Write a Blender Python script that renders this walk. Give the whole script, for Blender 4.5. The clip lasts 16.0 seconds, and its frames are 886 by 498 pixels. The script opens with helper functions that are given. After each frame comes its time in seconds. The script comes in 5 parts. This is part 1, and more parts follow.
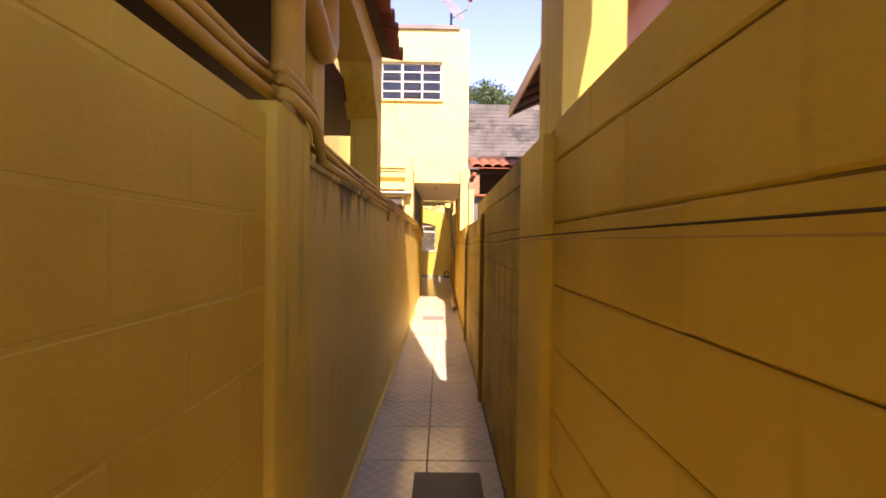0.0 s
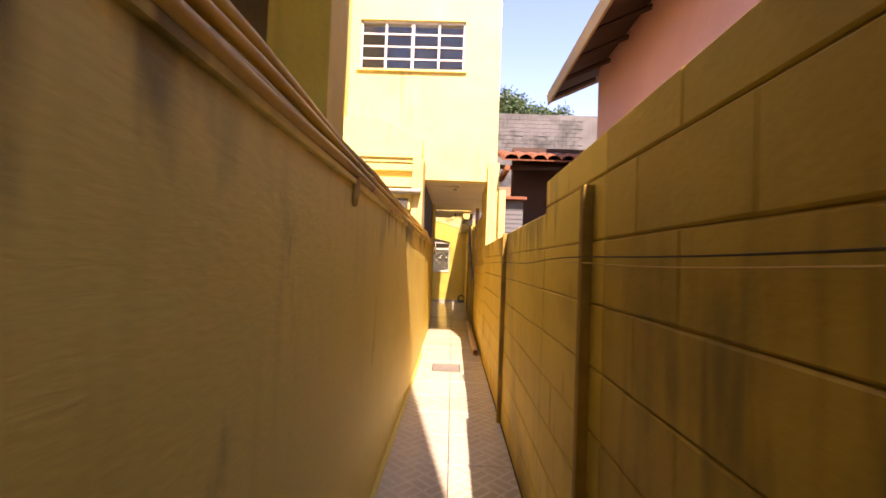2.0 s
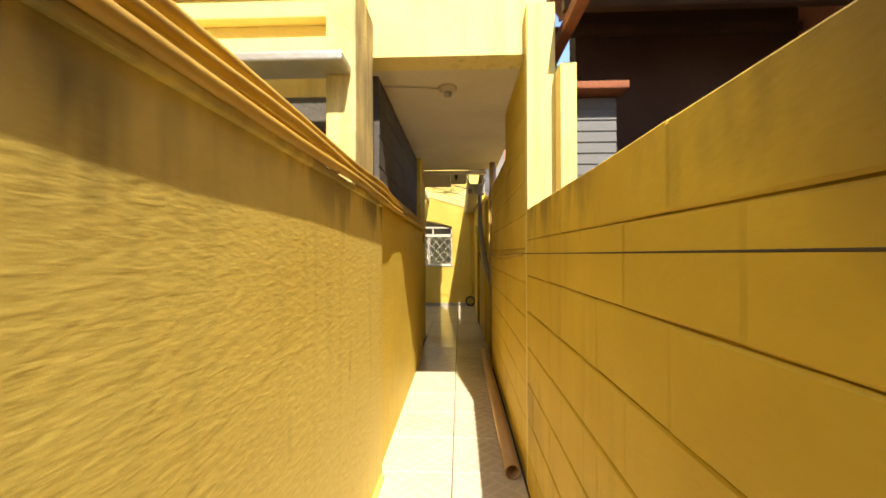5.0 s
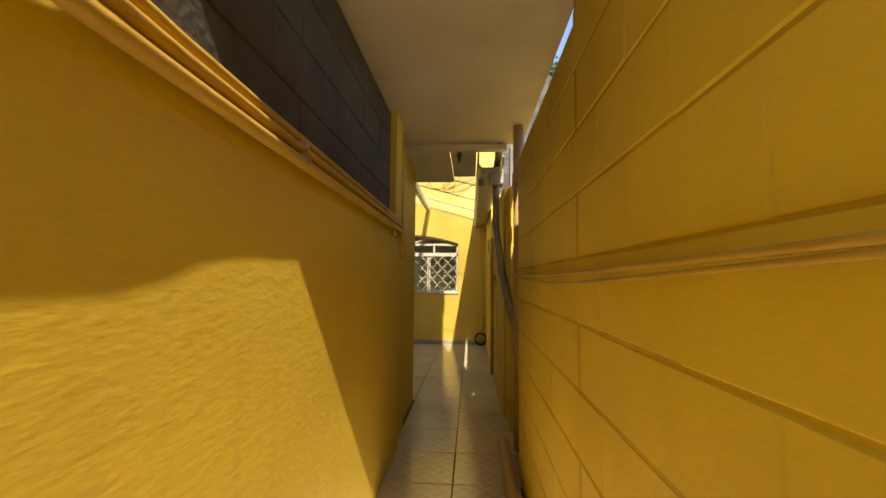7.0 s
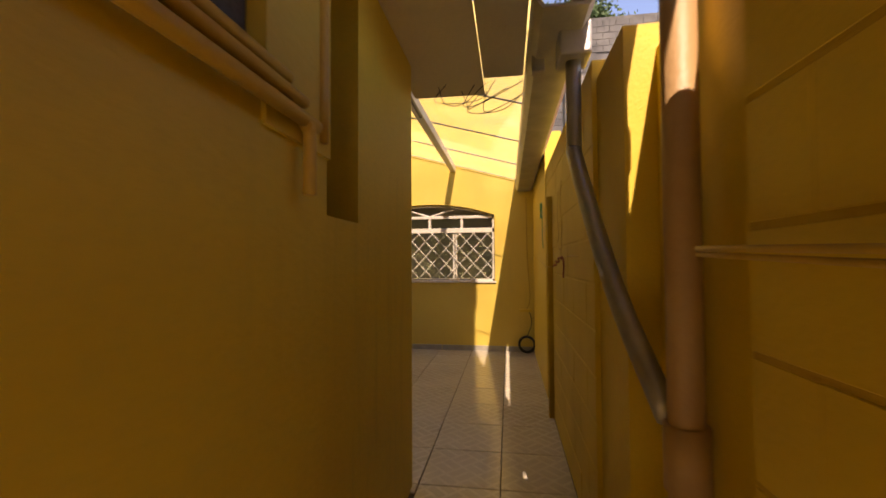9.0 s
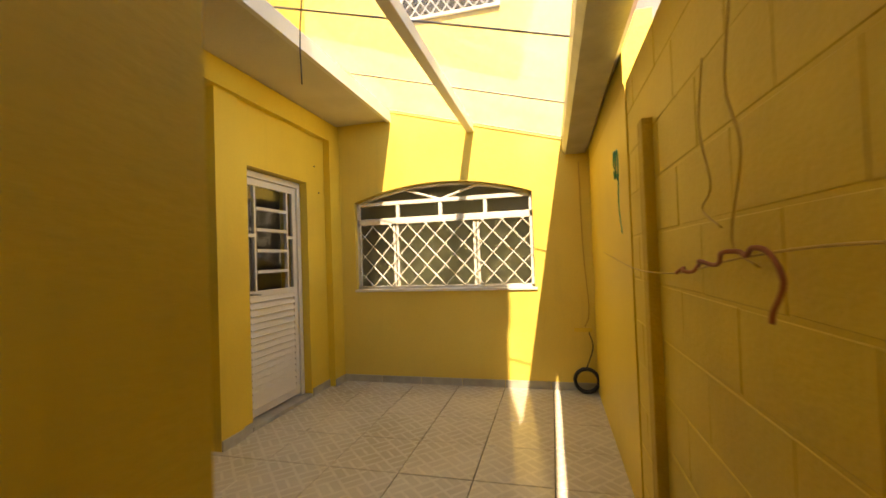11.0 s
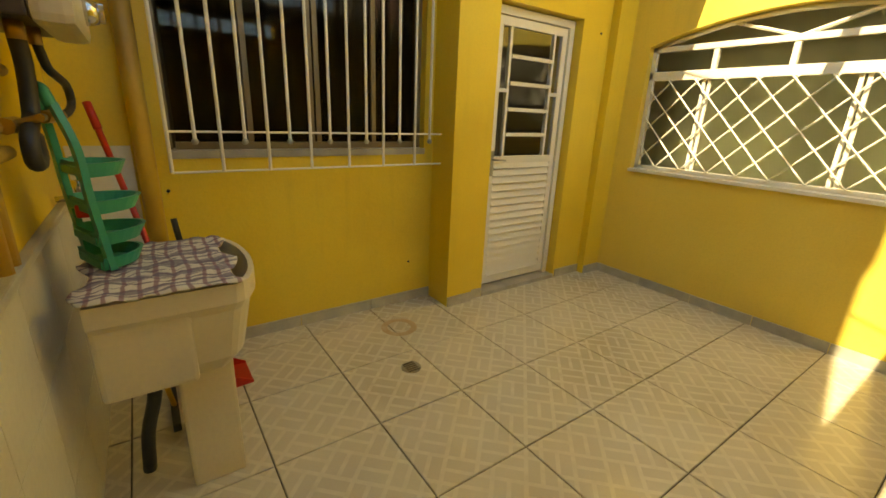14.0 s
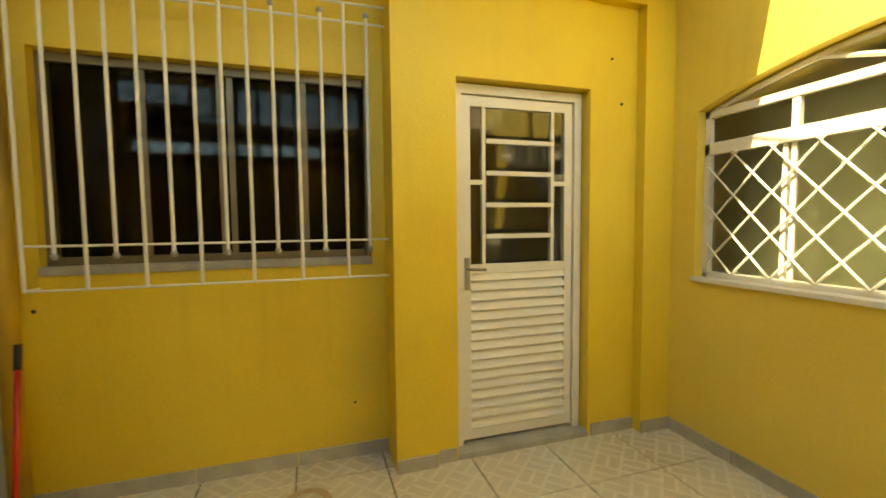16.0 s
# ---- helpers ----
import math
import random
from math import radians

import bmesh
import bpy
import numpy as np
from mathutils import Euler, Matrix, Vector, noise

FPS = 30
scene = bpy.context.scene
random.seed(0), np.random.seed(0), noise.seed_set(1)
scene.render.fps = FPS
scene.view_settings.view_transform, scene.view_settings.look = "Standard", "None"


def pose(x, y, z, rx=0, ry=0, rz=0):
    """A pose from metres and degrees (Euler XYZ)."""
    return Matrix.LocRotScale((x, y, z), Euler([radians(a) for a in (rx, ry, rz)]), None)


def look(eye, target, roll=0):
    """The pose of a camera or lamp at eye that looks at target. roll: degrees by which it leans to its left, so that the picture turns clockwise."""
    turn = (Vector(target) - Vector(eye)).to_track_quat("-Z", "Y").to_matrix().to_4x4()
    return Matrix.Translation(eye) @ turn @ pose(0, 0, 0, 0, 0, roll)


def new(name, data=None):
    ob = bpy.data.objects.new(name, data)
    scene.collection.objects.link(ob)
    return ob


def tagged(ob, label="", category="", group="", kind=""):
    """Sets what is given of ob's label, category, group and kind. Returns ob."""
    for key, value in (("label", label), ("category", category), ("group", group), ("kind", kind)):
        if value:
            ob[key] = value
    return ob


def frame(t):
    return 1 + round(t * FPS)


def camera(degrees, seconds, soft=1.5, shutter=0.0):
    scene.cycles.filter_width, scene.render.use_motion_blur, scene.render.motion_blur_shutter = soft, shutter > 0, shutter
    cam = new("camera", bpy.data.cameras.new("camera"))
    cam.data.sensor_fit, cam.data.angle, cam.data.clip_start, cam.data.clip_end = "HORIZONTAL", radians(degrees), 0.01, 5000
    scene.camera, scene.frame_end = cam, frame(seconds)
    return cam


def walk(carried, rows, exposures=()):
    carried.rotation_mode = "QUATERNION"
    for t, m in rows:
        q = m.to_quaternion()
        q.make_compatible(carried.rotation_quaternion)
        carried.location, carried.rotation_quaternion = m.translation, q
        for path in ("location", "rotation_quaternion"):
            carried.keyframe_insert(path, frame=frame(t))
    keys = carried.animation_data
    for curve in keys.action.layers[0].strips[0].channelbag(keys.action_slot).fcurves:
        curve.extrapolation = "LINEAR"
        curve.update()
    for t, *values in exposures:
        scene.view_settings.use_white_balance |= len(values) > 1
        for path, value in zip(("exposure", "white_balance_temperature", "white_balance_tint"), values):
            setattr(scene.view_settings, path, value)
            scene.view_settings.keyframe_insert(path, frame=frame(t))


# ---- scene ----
cam = camera(92.9, 16.0, soft=1.6, shutter=0.4)
ROWS = [
    (0.0, 0.06, 2.75, 1.26, -0.3, -0.83, -0.83),
    (0.5, 0.067, 3.253, 1.261, 3.1, -0.65, -0.04),
    (1.0, 0.043, 3.756, 1.251, 1.6, 0.89, 0.44),
    (1.5, 0.028, 4.275, 1.232, 0.24, -0.64, -1.9),
    (2.0, -0.02, 4.787, 1.243, 1.32, 1.78, -2.26),
    (2.5, -0.013, 5.345, 1.256, -1.74, 0.91, -1.2),
    (3.0, 0.004, 5.856, 1.27, 0.85, 0.78, -2.96),
    (3.5, 0.019, 6.401, 1.275, -3.7, 0.68, -1.59),
    (4.0, 0.045, 6.954, 1.286, 1.97, -1.13, -1.11),
    (4.5, 0.028, 7.542, 1.27, 2.03, 0.12, -0.55),
    (5.0, 0.046, 8.15, 1.258, 2.28, 0.48, 0.17),
    (7.5, 0.100, 10.75, 1.215, 3.81, 4.33, -0.62),
    (8.0, 0.059, 11.287, 1.229, 2.06, 3.51, -0.48),
    (8.5, 0.052, 11.808, 1.23, 5.46, 2.14, -0.47),
    (11.0, 0.028, 14.066, 1.255, 14.45, 1.26, 2.0),
    (11.5, 0.016, 14.443, 1.282, 21.11, 0.32, -0.5),
    (12.0, 0.005, 14.698, 1.284, 36.42, -1.12, 0.1),
    (12.5, -0.017, 14.807, 1.314, 50.91, -0.57, 0),
    (13.0, 0.027, 14.813, 1.327, 56.6, -3.55, -1.1),
    (13.5, 0.048, 14.808, 1.325, 56.64, -12.39, -2),
    (14.0, 0.049, 14.822, 1.314, 55.22, -17.7, -2.3),
    (14.5, 0.008, 14.938, 1.32, 62.53, -9.53, -0.9),
    (15.0, -0.079, 15.217, 1.33, 68.45, -5.6, -0.4),
    (15.5, -0.115, 15.62, 1.304, 69.65, -4.96, 1.7),
    (16.0, -0.128, 16.075, 1.27, 72.6, -3.5, 0.6),
]
walk(cam, [(t, pose(x, y, z, 90 + pitch, roll, yaw)) for t, x, y, z, yaw, pitch, roll in ROWS],
     exposures=[(0, 2.1, 8100, 43), (1.5, 2.0, 8200, 40), (3, 2.12, 8300, 33), (5, 1.8, 7700, 13), (7.5, 1.52, 8700, 13), (9, 1.42, 9000, 32), (11, 2.45, 9700, 18), (13, 2.65, 11600, 6), (16, 3.05, 11600, -4)])

# ---- daylight ----
SUN = Vector((-0.168, 0.89, -1.0)).normalized()
world = bpy.data.worlds.new("sky")
scene.world = world
world.use_nodes = True
wn = world.node_tree.nodes
sky = wn.new("ShaderNodeTexSky")
sky.sky_type, sky.sun_disc = "NISHITA", False
sky.air_density, sky.dust_density, sky.ozone_density = 0.8, 0.1, 4.5
sky.sun_elevation = math.asin(-SUN.z)
sky.sun_rotation = math.atan2(-SUN.x, -SUN.y)
wn["Background"].inputs[1].default_value = 0.15
world.node_tree.links.new(sky.outputs[0], wn["Background"].inputs[0])
lamp = bpy.data.lights.new("sun", "SUN")
lamp.energy, lamp.angle, lamp.color = 2.9, radians(0.55), (1.0, 0.94, 0.84)
sun = new("sun", lamp)
sun.matrix_world = look((4, -10, 20), Vector((4, -10, 20)) + SUN)


# ---- materials ----
def material(name, base, second, scale=3.0, fine=60.0, rough=0.7, bump=0.15, metal=0.0, stain=None, stain_amount=0.0, distance=0.01, stretch=(1, 1, 1), per_object=0.0, drips=0.0, mould=None, trowel=0.0):
    """Two-scale variation: a large mottling, a fine grain, and optional streaky stains."""
    m = bpy.data.materials.new(name)
    m.use_nodes = True
    n, l = m.node_tree.nodes, m.node_tree.links
    b = n["Principled BSDF"]
    b.inputs["Roughness"].default_value, b.inputs["Metallic"].default_value = rough, metal
    geo = n.new("ShaderNodeNewGeometry")
    mp = n.new("ShaderNodeMapping")
    mp.inputs["Scale"].default_value = stretch
    l.new(geo.outputs["Position"], mp.inputs["Vector"])

    def tex(s, detail=4.0):
        t = n.new("ShaderNodeTexNoise")
        t.inputs["Scale"].default_value, t.inputs["Detail"].default_value = s, detail
        l.new(mp.outputs[0], t.inputs["Vector"])
        return t

    def mix(f, a, c):
        x = n.new("ShaderNodeMix")
        x.data_type = "RGBA"
        for sock, v in ((x.inputs[0], f), (x.inputs[6], a), (x.inputs[7], c)):
            if hasattr(v, "links"):
                l.new(v, sock)
            else:
                sock.default_value = v if isinstance(v, float) else (*v, 1)
        return x.outputs[2]

    def ramp(v, lo, hi):
        r = n.new("ShaderNodeMapRange")
        r.inputs[1].default_value, r.inputs[2].default_value = lo, hi
        l.new(v, r.inputs[0])
        return r.outputs[0]

    big, small = tex(scale), tex(fine, 6.0)
    col = mix(ramp(big.outputs[0], 0.3, 0.7), base, second)
    dark = tuple(0.82 * c for c in base)
    f = n.new("ShaderNodeMath")
    f.operation = "MULTIPLY"
    l.new(ramp(small.outputs[0], 0.45, 0.75), f.inputs[0])
    f.inputs[1].default_value = 0.35
    col = mix(f.outputs[0], col, dark)
    if stain:
        s = tex(1.1, 8.0)
        g = n.new("ShaderNodeMath")
        g.operation = "MULTIPLY"
        l.new(ramp(s.outputs[0], 0.52, 0.70), g.inputs[0])
        g.inputs[1].default_value = stain_amount
        col = mix(g.outputs[0], col, stain)
    if drips:
        # dirty run-down streaks, long in height and patchy along the wall
        mp2 = n.new("ShaderNodeMapping")
        mp2.inputs["Scale"].default_value = (15, 15, 1.3)
        l.new(geo.outputs["Position"], mp2.inputs["Vector"])
        t1, t2 = tex(1.0, 5.0), tex(0.9, 2.0)
        for q in list(t1.inputs["Vector"].links):
            l.remove(q)
        l.new(mp2.outputs[0], t1.inputs["Vector"])
        k1, k2 = n.new("ShaderNodeMath"), n.new("ShaderNodeMath")
        k1.operation = k2.operation = "MULTIPLY"
        l.new(ramp(t1.outputs[0], 0.52, 0.72), k1.inputs[0])
        l.new(ramp(t2.outputs[0], 0.42, 0.62), k1.inputs[1])
        l.new(k1.outputs[0], k2.inputs[0])
        k2.inputs[1].default_value = drips
        col = mix(k2.outputs[0], col, tuple(0.30 * c for c in base))
    if mould:
        # black mould running down from the top edge, ragged and patchy
        top, depth, amount = mould
        sep = n.new("ShaderNodeSeparateXYZ")
        l.new(geo.outputs["Position"], sep.inputs[0])
        mp3 = n.new("ShaderNodeMapping")
        mp3.inputs["Scale"].default_value = (9, 9, 1.6)
        l.new(geo.outputs["Position"], mp3.inputs["Vector"])
        run, patch = tex(1.0, 6.0), tex(1.3, 3.0)
        for q in list(run.inputs["Vector"].links):
            l.remove(q)
        l.new(mp3.outputs[0], run.inputs["Vector"])
        high = ramp(sep.outputs["Z"], top - depth, top)
        c = n.new("ShaderNodeMath")
        c.operation = "MULTIPLY_ADD"
        l.new(high, c.inputs[0])
        c.inputs[1].default_value = 0.30
        l.new(run.outputs[0], c.inputs[2])
        d1, d2 = n.new("ShaderNodeMath"), n.new("ShaderNodeMath")
        d1.operation = d2.operation = "MULTIPLY"
        l.new(ramp(c.outputs[0], 0.66, 0.82), d1.inputs[0])
        l.new(ramp(patch.outputs[0], 0.40, 0.58), d1.inputs[1])
        l.new(d1.outputs[0], d2.inputs[0])
        d2.inputs[1].default_value = amount
        col = mix(d2.outputs[0], col, (0.055, 0.038, 0.015))
    if per_object:
        info = n.new("ShaderNodeObjectInfo")
        h = n.new("ShaderNodeHueSaturation")
        l.new(ramp(info.outputs["Random"], 0, 1), h.inputs["Fac"])
        h.inputs["Value"].default_value = 1.0 - per_object
        l.new(col, h.inputs["Color"])
        col = h.outputs[0]
    l.new(col, b.inputs["Base Color"])
    if bump:
        bp = n.new("ShaderNodeBump")
        bp.inputs["Strength"].default_value, bp.inputs["Distance"].default_value = bump, distance
        mid = tex(fine * 0.4, 3.0)
        add = n.new("ShaderNodeMath")
        l.new(mid.outputs[0], add.inputs[0])
        l.new(small.outputs[0], add.inputs[1])
        height = add.outputs[0]
        if trowel:
            # long overlapping trowel ridges with ragged ends
            mp4 = n.new("ShaderNodeMapping")
            mp4.inputs["Scale"].default_value = (30, 16, 52)
            mp4.inputs["Rotation"].default_value = (radians(14), 0, 0)
            l.new(geo.outputs["Position"], mp4.inputs["Vector"])
            ridge = tex(1.0, 4.0)
            ridge.inputs["Distortion"].default_value = 0.8
            for q in list(ridge.inputs["Vector"].links):
                l.remove(q)
            l.new(mp4.outputs[0], ridge.inputs["Vector"])
            more = n.new("ShaderNodeMath")
            more.operation = "MULTIPLY_ADD"
            l.new(ramp(ridge.outputs[0], 0.40, 0.72), more.inputs[0])
            more.inputs[1].default_value = trowel
            l.new(height, more.inputs[2])
            height = more.outputs[0]
        l.new(height, bp.inputs["Height"])
        l.new(bp.outputs[0], b.inputs["Normal"])
    return m


YELLOW, YELLOW2 = (0.76, 0.575, 0.085), (0.70, 0.50, 0.06)
paint = material("yellow_paint", YELLOW, YELLOW2, 2.0, 70, 0.62, 0.3, stain=(0.30, 0.18, 0.03), stain_amount=0.4, drips=0.45, distance=0.005)
plaster = material("yellow_plaster", (0.76, 0.61, 0.155), (0.70, 0.535, 0.115), 1.5, 60, 0.6, 0.5, stain=(0.34, 0.21, 0.04), stain_amount=0.3, stretch=(1, 0.5, 1), distance=0.003, drips=0.3, mould=(1.52, 0.30, 0.85), trowel=0.28)
smooth_plaster = material("smooth_yellow_plaster", YELLOW, YELLOW2, 1.5, 60, 0.6, 0.4, stain=(0.34, 0.21, 0.04), stain_amount=0.25, stretch=(1, 0.5, 1), distance=0.003, drips=0.15, trowel=0.15)
paint_block = material("painted_block", (0.74, 0.53, 0.07), (0.64, 0.43, 0.05), 2.5, 90, 0.66, 0.4, stain=(0.16, 0.095, 0.025), stain_amount=0.75, distance=0.004, per_object=0.06, drips=0.4, mould=(1.50, 0.3, 0.5))
near_block = material("near_painted_block", (0.75, 0.545, 0.072), (0.67, 0.46, 0.052), 2.5, 90, 0.64, 0.4, stain=(0.30, 0.18, 0.04), stain_amount=0.5, distance=0.004, per_object=0.04)
# mould and stains, on a base also darkened for shade near the column
mouldy_shaded_block = material("mouldy_shaded_painted_block", (0.60, 0.41, 0.053), (0.43, 0.28, 0.035), 2.2, 90, 0.7, 0.4, stain=(0.05, 0.034, 0.012), stain_amount=0.95, distance=0.004, per_object=0.08, drips=0.9, mould=(1.66, 1.1, 0.9))
clean_block = material("clean_painted_block", (0.76, 0.555, 0.075), (0.69, 0.48, 0.055), 2.5, 90, 0.6, 0.35, stain=(0.36, 0.22, 0.05), stain_amount=0.35, distance=0.004, per_object=0.03)
clean_joint = material("clean_painted_joint", (0.66, 0.45, 0.055), (0.50, 0.31, 0.04), 5, 90, 0.8, 0.4, stain=(0.2, 0.12, 0.03), stain_amount=0.7)
joint_mat = material("painted_joint", (0.42, 0.26, 0.035), (0.16, 0.095, 0.022), 5, 90, 0.8, 0.4)
yard_paint = material("yard_yellow_paint", (0.80, 0.585, 0.085), (0.76, 0.535, 0.068), 1.5, 80, 0.5, 0.25, stain=(0.5, 0.29, 0.04), stain_amount=0.25, drips=0.1, distance=0.005)
end_paint = material("end_wall_yellow_paint", (0.80, 0.615, 0.14), (0.76, 0.565, 0.115), 1.5, 80, 0.5, 0.25, stain=(0.55, 0.36, 0.08), stain_amount=0.2, drips=0.08, distance=0.005)
pale_paint = material("pale_yellow_paint", (0.82, 0.68, 0.27), (0.77, 0.62, 0.22), 2, 60, 0.7, 0.3, stain=(0.4, 0.3, 0.12), stain_amount=0.25, drips=0.45, distance=0.006)
white_paint = material("white_paint", (0.78, 0.75, 0.68), (0.72, 0.68, 0.6), 3, 90, 0.4, 0.1)
ceiling_mat = material("ceiling_paint", (0.72, 0.66, 0.52), (0.64, 0.57, 0.43), 1.5, 50, 0.8, 0.2, stain=(0.4, 0.33, 0.22), stain_amount=0.5)
concrete = material("weathered_concrete", (0.27, 0.25, 0.22), (0.17, 0.16, 0.14), 1.2, 40, 0.9, 0.5, stain=(0.07, 0.065, 0.06), stain_amount=0.7)
# bare block colour; also paints the shade in the recess and canopy opening
dark_block_and_shade = material("dark_block_and_shade", (0.10, 0.095, 0.085), (0.06, 0.055, 0.05), 3, 60, 0.9, 0.6)
pink = material("pink_paint", (0.60, 0.33, 0.33), (0.54, 0.28, 0.29), 1.0, 50, 0.8, 0.3, stain=(0.35, 0.2, 0.2), stain_amount=0.3)
brown = material("dark_brown_wall", (0.10, 0.055, 0.04), (0.07, 0.04, 0.03), 2, 50, 0.8, 0.3)
clay = material("clay_tile", (0.42, 0.15, 0.07), (0.26, 0.09, 0.05), 4, 50, 0.85, 0.5, stain=(0.07, 0.05, 0.04), stain_amount=0.7, per_object=0.25)
wood = material("fascia_wood", (0.42, 0.31, 0.18), (0.33, 0.23, 0.12), 3, 60, 0.7, 0.3, stretch=(4, 0.5, 4))
dark_wood = material("dark_rafter_wood", (0.09, 0.055, 0.035), (0.06, 0.035, 0.025), 3, 60, 0.8, 0.3)
grout = material("dark_grout", (0.10, 0.085, 0.065), (0.07, 0.06, 0.045), 6, 90, 0.9, 0.3)
stone = material("grey_skirting_tile", (0.52, 0.50, 0.43), (0.36, 0.34, 0.30), 8, 60, 0.35, 0.1, per_object=0.15)
metal_grey = material("galvanised_metal", (0.45, 0.45, 0.44), (0.33, 0.33, 0.32), 6, 70, 0.45, 0.2, metal=0.7, stain=(0.2, 0.15, 0.1), stain_amount=0.5)
chrome = material("chrome", (0.7, 0.7, 0.7), (0.6, 0.6, 0.6), 5, 60, 0.15, 0.0, metal=1.0)
brass = material("brass", (0.5, 0.34, 0.14), (0.4, 0.26, 0.1), 8, 60, 0.35, 0.1, metal=0.9)
black_rubber = material("black_rubber", (0.02, 0.02, 0.02), (0.03, 0.03, 0.028), 8, 60, 0.5, 0.1)
old_cable = material("grimy_cable", (0.05, 0.035, 0.02), (0.09, 0.06, 0.03), 8, 60, 0.9, 0.1)
pvc = material("brown_painted_pipe", (0.50, 0.33, 0.16), (0.42, 0.26, 0.12), 4, 60, 0.5, 0.2, stain=(0.3, 0.2, 0.12), stain_amount=0.5)
pipe_yellow = material("yellow_painted_pipe", (0.62, 0.40, 0.07), (0.50, 0.30, 0.05), 5, 60, 0.5, 0.2, stain=(0.16, 0.10, 0.04), stain_amount=0.7)
cream = material("cream_metal", (0.62, 0.56, 0.42), (0.56, 0.5, 0.36), 4, 80, 0.35, 0.05)
white_tile_mat = material("white_wall_tile", (0.74, 0.73, 0.66), (0.68, 0.66, 0.58), 2, 60, 0.2, 0.03, per_object=0.05)
green_plastic = material("green_plastic", (0.03, 0.36, 0.23), (0.025, 0.30, 0.19), 4, 60, 0.35, 0.05)
red_plastic = material("red_plastic", (0.55, 0.03, 0.02), (0.45, 0.02, 0.02), 4, 60, 0.35, 0.05)
yellow_plastic = material("yellow_stick", (0.75, 0.45, 0.04), (0.7, 0.4, 0.03), 4, 60, 0.4, 0.05)
sink_mat = material("cream_cast_stone", (0.68, 0.62, 0.48), (0.62, 0.55, 0.41), 3, 60, 0.3, 0.08)
dark_metal = material("dark_grey_metal", (0.045, 0.04, 0.04), (0.03, 0.03, 0.03), 4, 60, 0.35, 0.05)
bark = material("bark", (0.12, 0.08, 0.05), (0.08, 0.05, 0.03), 5, 40, 0.9, 0.6)
leaf = material("leaves", (0.07, 0.12, 0.03), (0.04, 0.08, 0.02), 3, 30, 0.6, 0.0)
orange_brick = material("orange_brick", (0.48, 0.20, 0.10), (0.38, 0.15, 0.08), 5, 50, 0.9, 0.5, stain=(0.3, 0.26, 0.2), stain_amount=0.5)
curtain_mat = material("grey_curtain", (0.33, 0.34, 0.25), (0.27, 0.28, 0.20), 3, 60, 0.85, 0.2, stretch=(8, 8, 0.2))
dark_curtain = material("dark_curtain", (0.11, 0.09, 0.065), (0.07, 0.06, 0.045), 3, 60, 0.85, 0.2, stretch=(8, 8, 0.2))
room_mat = material("room_wall", (0.25, 0.22, 0.17), (0.2, 0.17, 0.13), 2, 60, 0.85, 0.1)


def tile_material():
    """Beige glazed floor tile with a pale diagonal basket-weave print."""
    m = material("glazed_floor_tile", (0.61, 0.56, 0.45), (0.54, 0.49, 0.39), 4, 120, 0.16, 0.02, stain=(0.34, 0.29, 0.19), stain_amount=0.45, per_object=0.06)
    n, l = m.node_tree.nodes, m.node_tree.links
    b = n["Principled BSDF"]
    src = b.inputs["Base Color"].links[0].from_socket
    tc = n.new("ShaderNodeTexCoord")
    mp = n.new("ShaderNodeMapping")
    mp.inputs["Rotation"].default_value = (0, 0, radians(45))
    l.new(tc.outputs["Object"], mp.inputs[0])
    cell = 0.128

    def weave(width, row):
        br = n.new("ShaderNodeTexBrick")
        br.offset = 0.0
        br.inputs["Scale"].default_value = 1.0
        br.inputs["Mortar Size"].default_value = 0.010
        br.inputs["Mortar Smooth"].default_value = 0.25
        br.inputs["Brick Width"].default_value = width
        br.inputs["Row Height"].default_value = row
        br.inputs["Color1"].default_value = (0, 0, 0, 1)
        br.inputs["Color2"].default_value = (0.22, 0.22, 0.22, 1)
        br.inputs["Mortar"].default_value = (1, 1, 1, 1)
        l.new(mp.outputs[0], br.inputs["Vector"])
        return br.outputs["Color"]
    ck = n.new("ShaderNodeTexChecker")
    ck.inputs["Scale"].default_value = 1.0 / cell
    flat = n.new("ShaderNodeVectorMath")
    flat.operation = "MULTIPLY_ADD"
    flat.inputs[1].default_value = (1, 1, 0)
    flat.inputs[2].default_value = (0, 0, 0.3 * cell)
    l.new(mp.outputs[0], flat.inputs[0])
    l.new(flat.outputs[0], ck.inputs["Vector"])
    pick = n.new("ShaderNodeMix")
    pick.data_type = "RGBA"
    l.new(ck.outputs["Fac"], pick.inputs[0])
    l.new(weave(cell, cell / 2), pick.inputs[6])
    l.new(weave(cell / 2, cell), pick.inputs[7])
    nz = n.new("ShaderNodeTexNoise")
    nz.inputs["Scale"].default_value = 9
    f = n.new("ShaderNodeMath")
    f.operation = "MULTIPLY"
    l.new(pick.outputs[2], f.inputs[0])
    l.new(nz.outputs[0], f.inputs[1])
    x = n.new("ShaderNodeMix")
    x.data_type = "RGBA"
    l.new(f.outputs[0], x.inputs[0])
    l.new(src, x.inputs[6])
    x.inputs[7].default_value = (0.71, 0.66, 0.54, 1)
    l.new(x.outputs[2], b.inputs["Base Color"])
    return m


def glass_material(name, tint, rough=0.05, alpha=0.0):
    m = bpy.data.materials.new(name)
    m.use_nodes = True
    b = m.node_tree.nodes["Principled BSDF"]
    b.inputs["Base Color"].default_value = (*tint, 1)
    b.inputs["Roughness"].default_value = rough
    b.inputs["Transmission Weight"].default_value = 1.0
    b.inputs["IOR"].default_value = 1.45
    return m


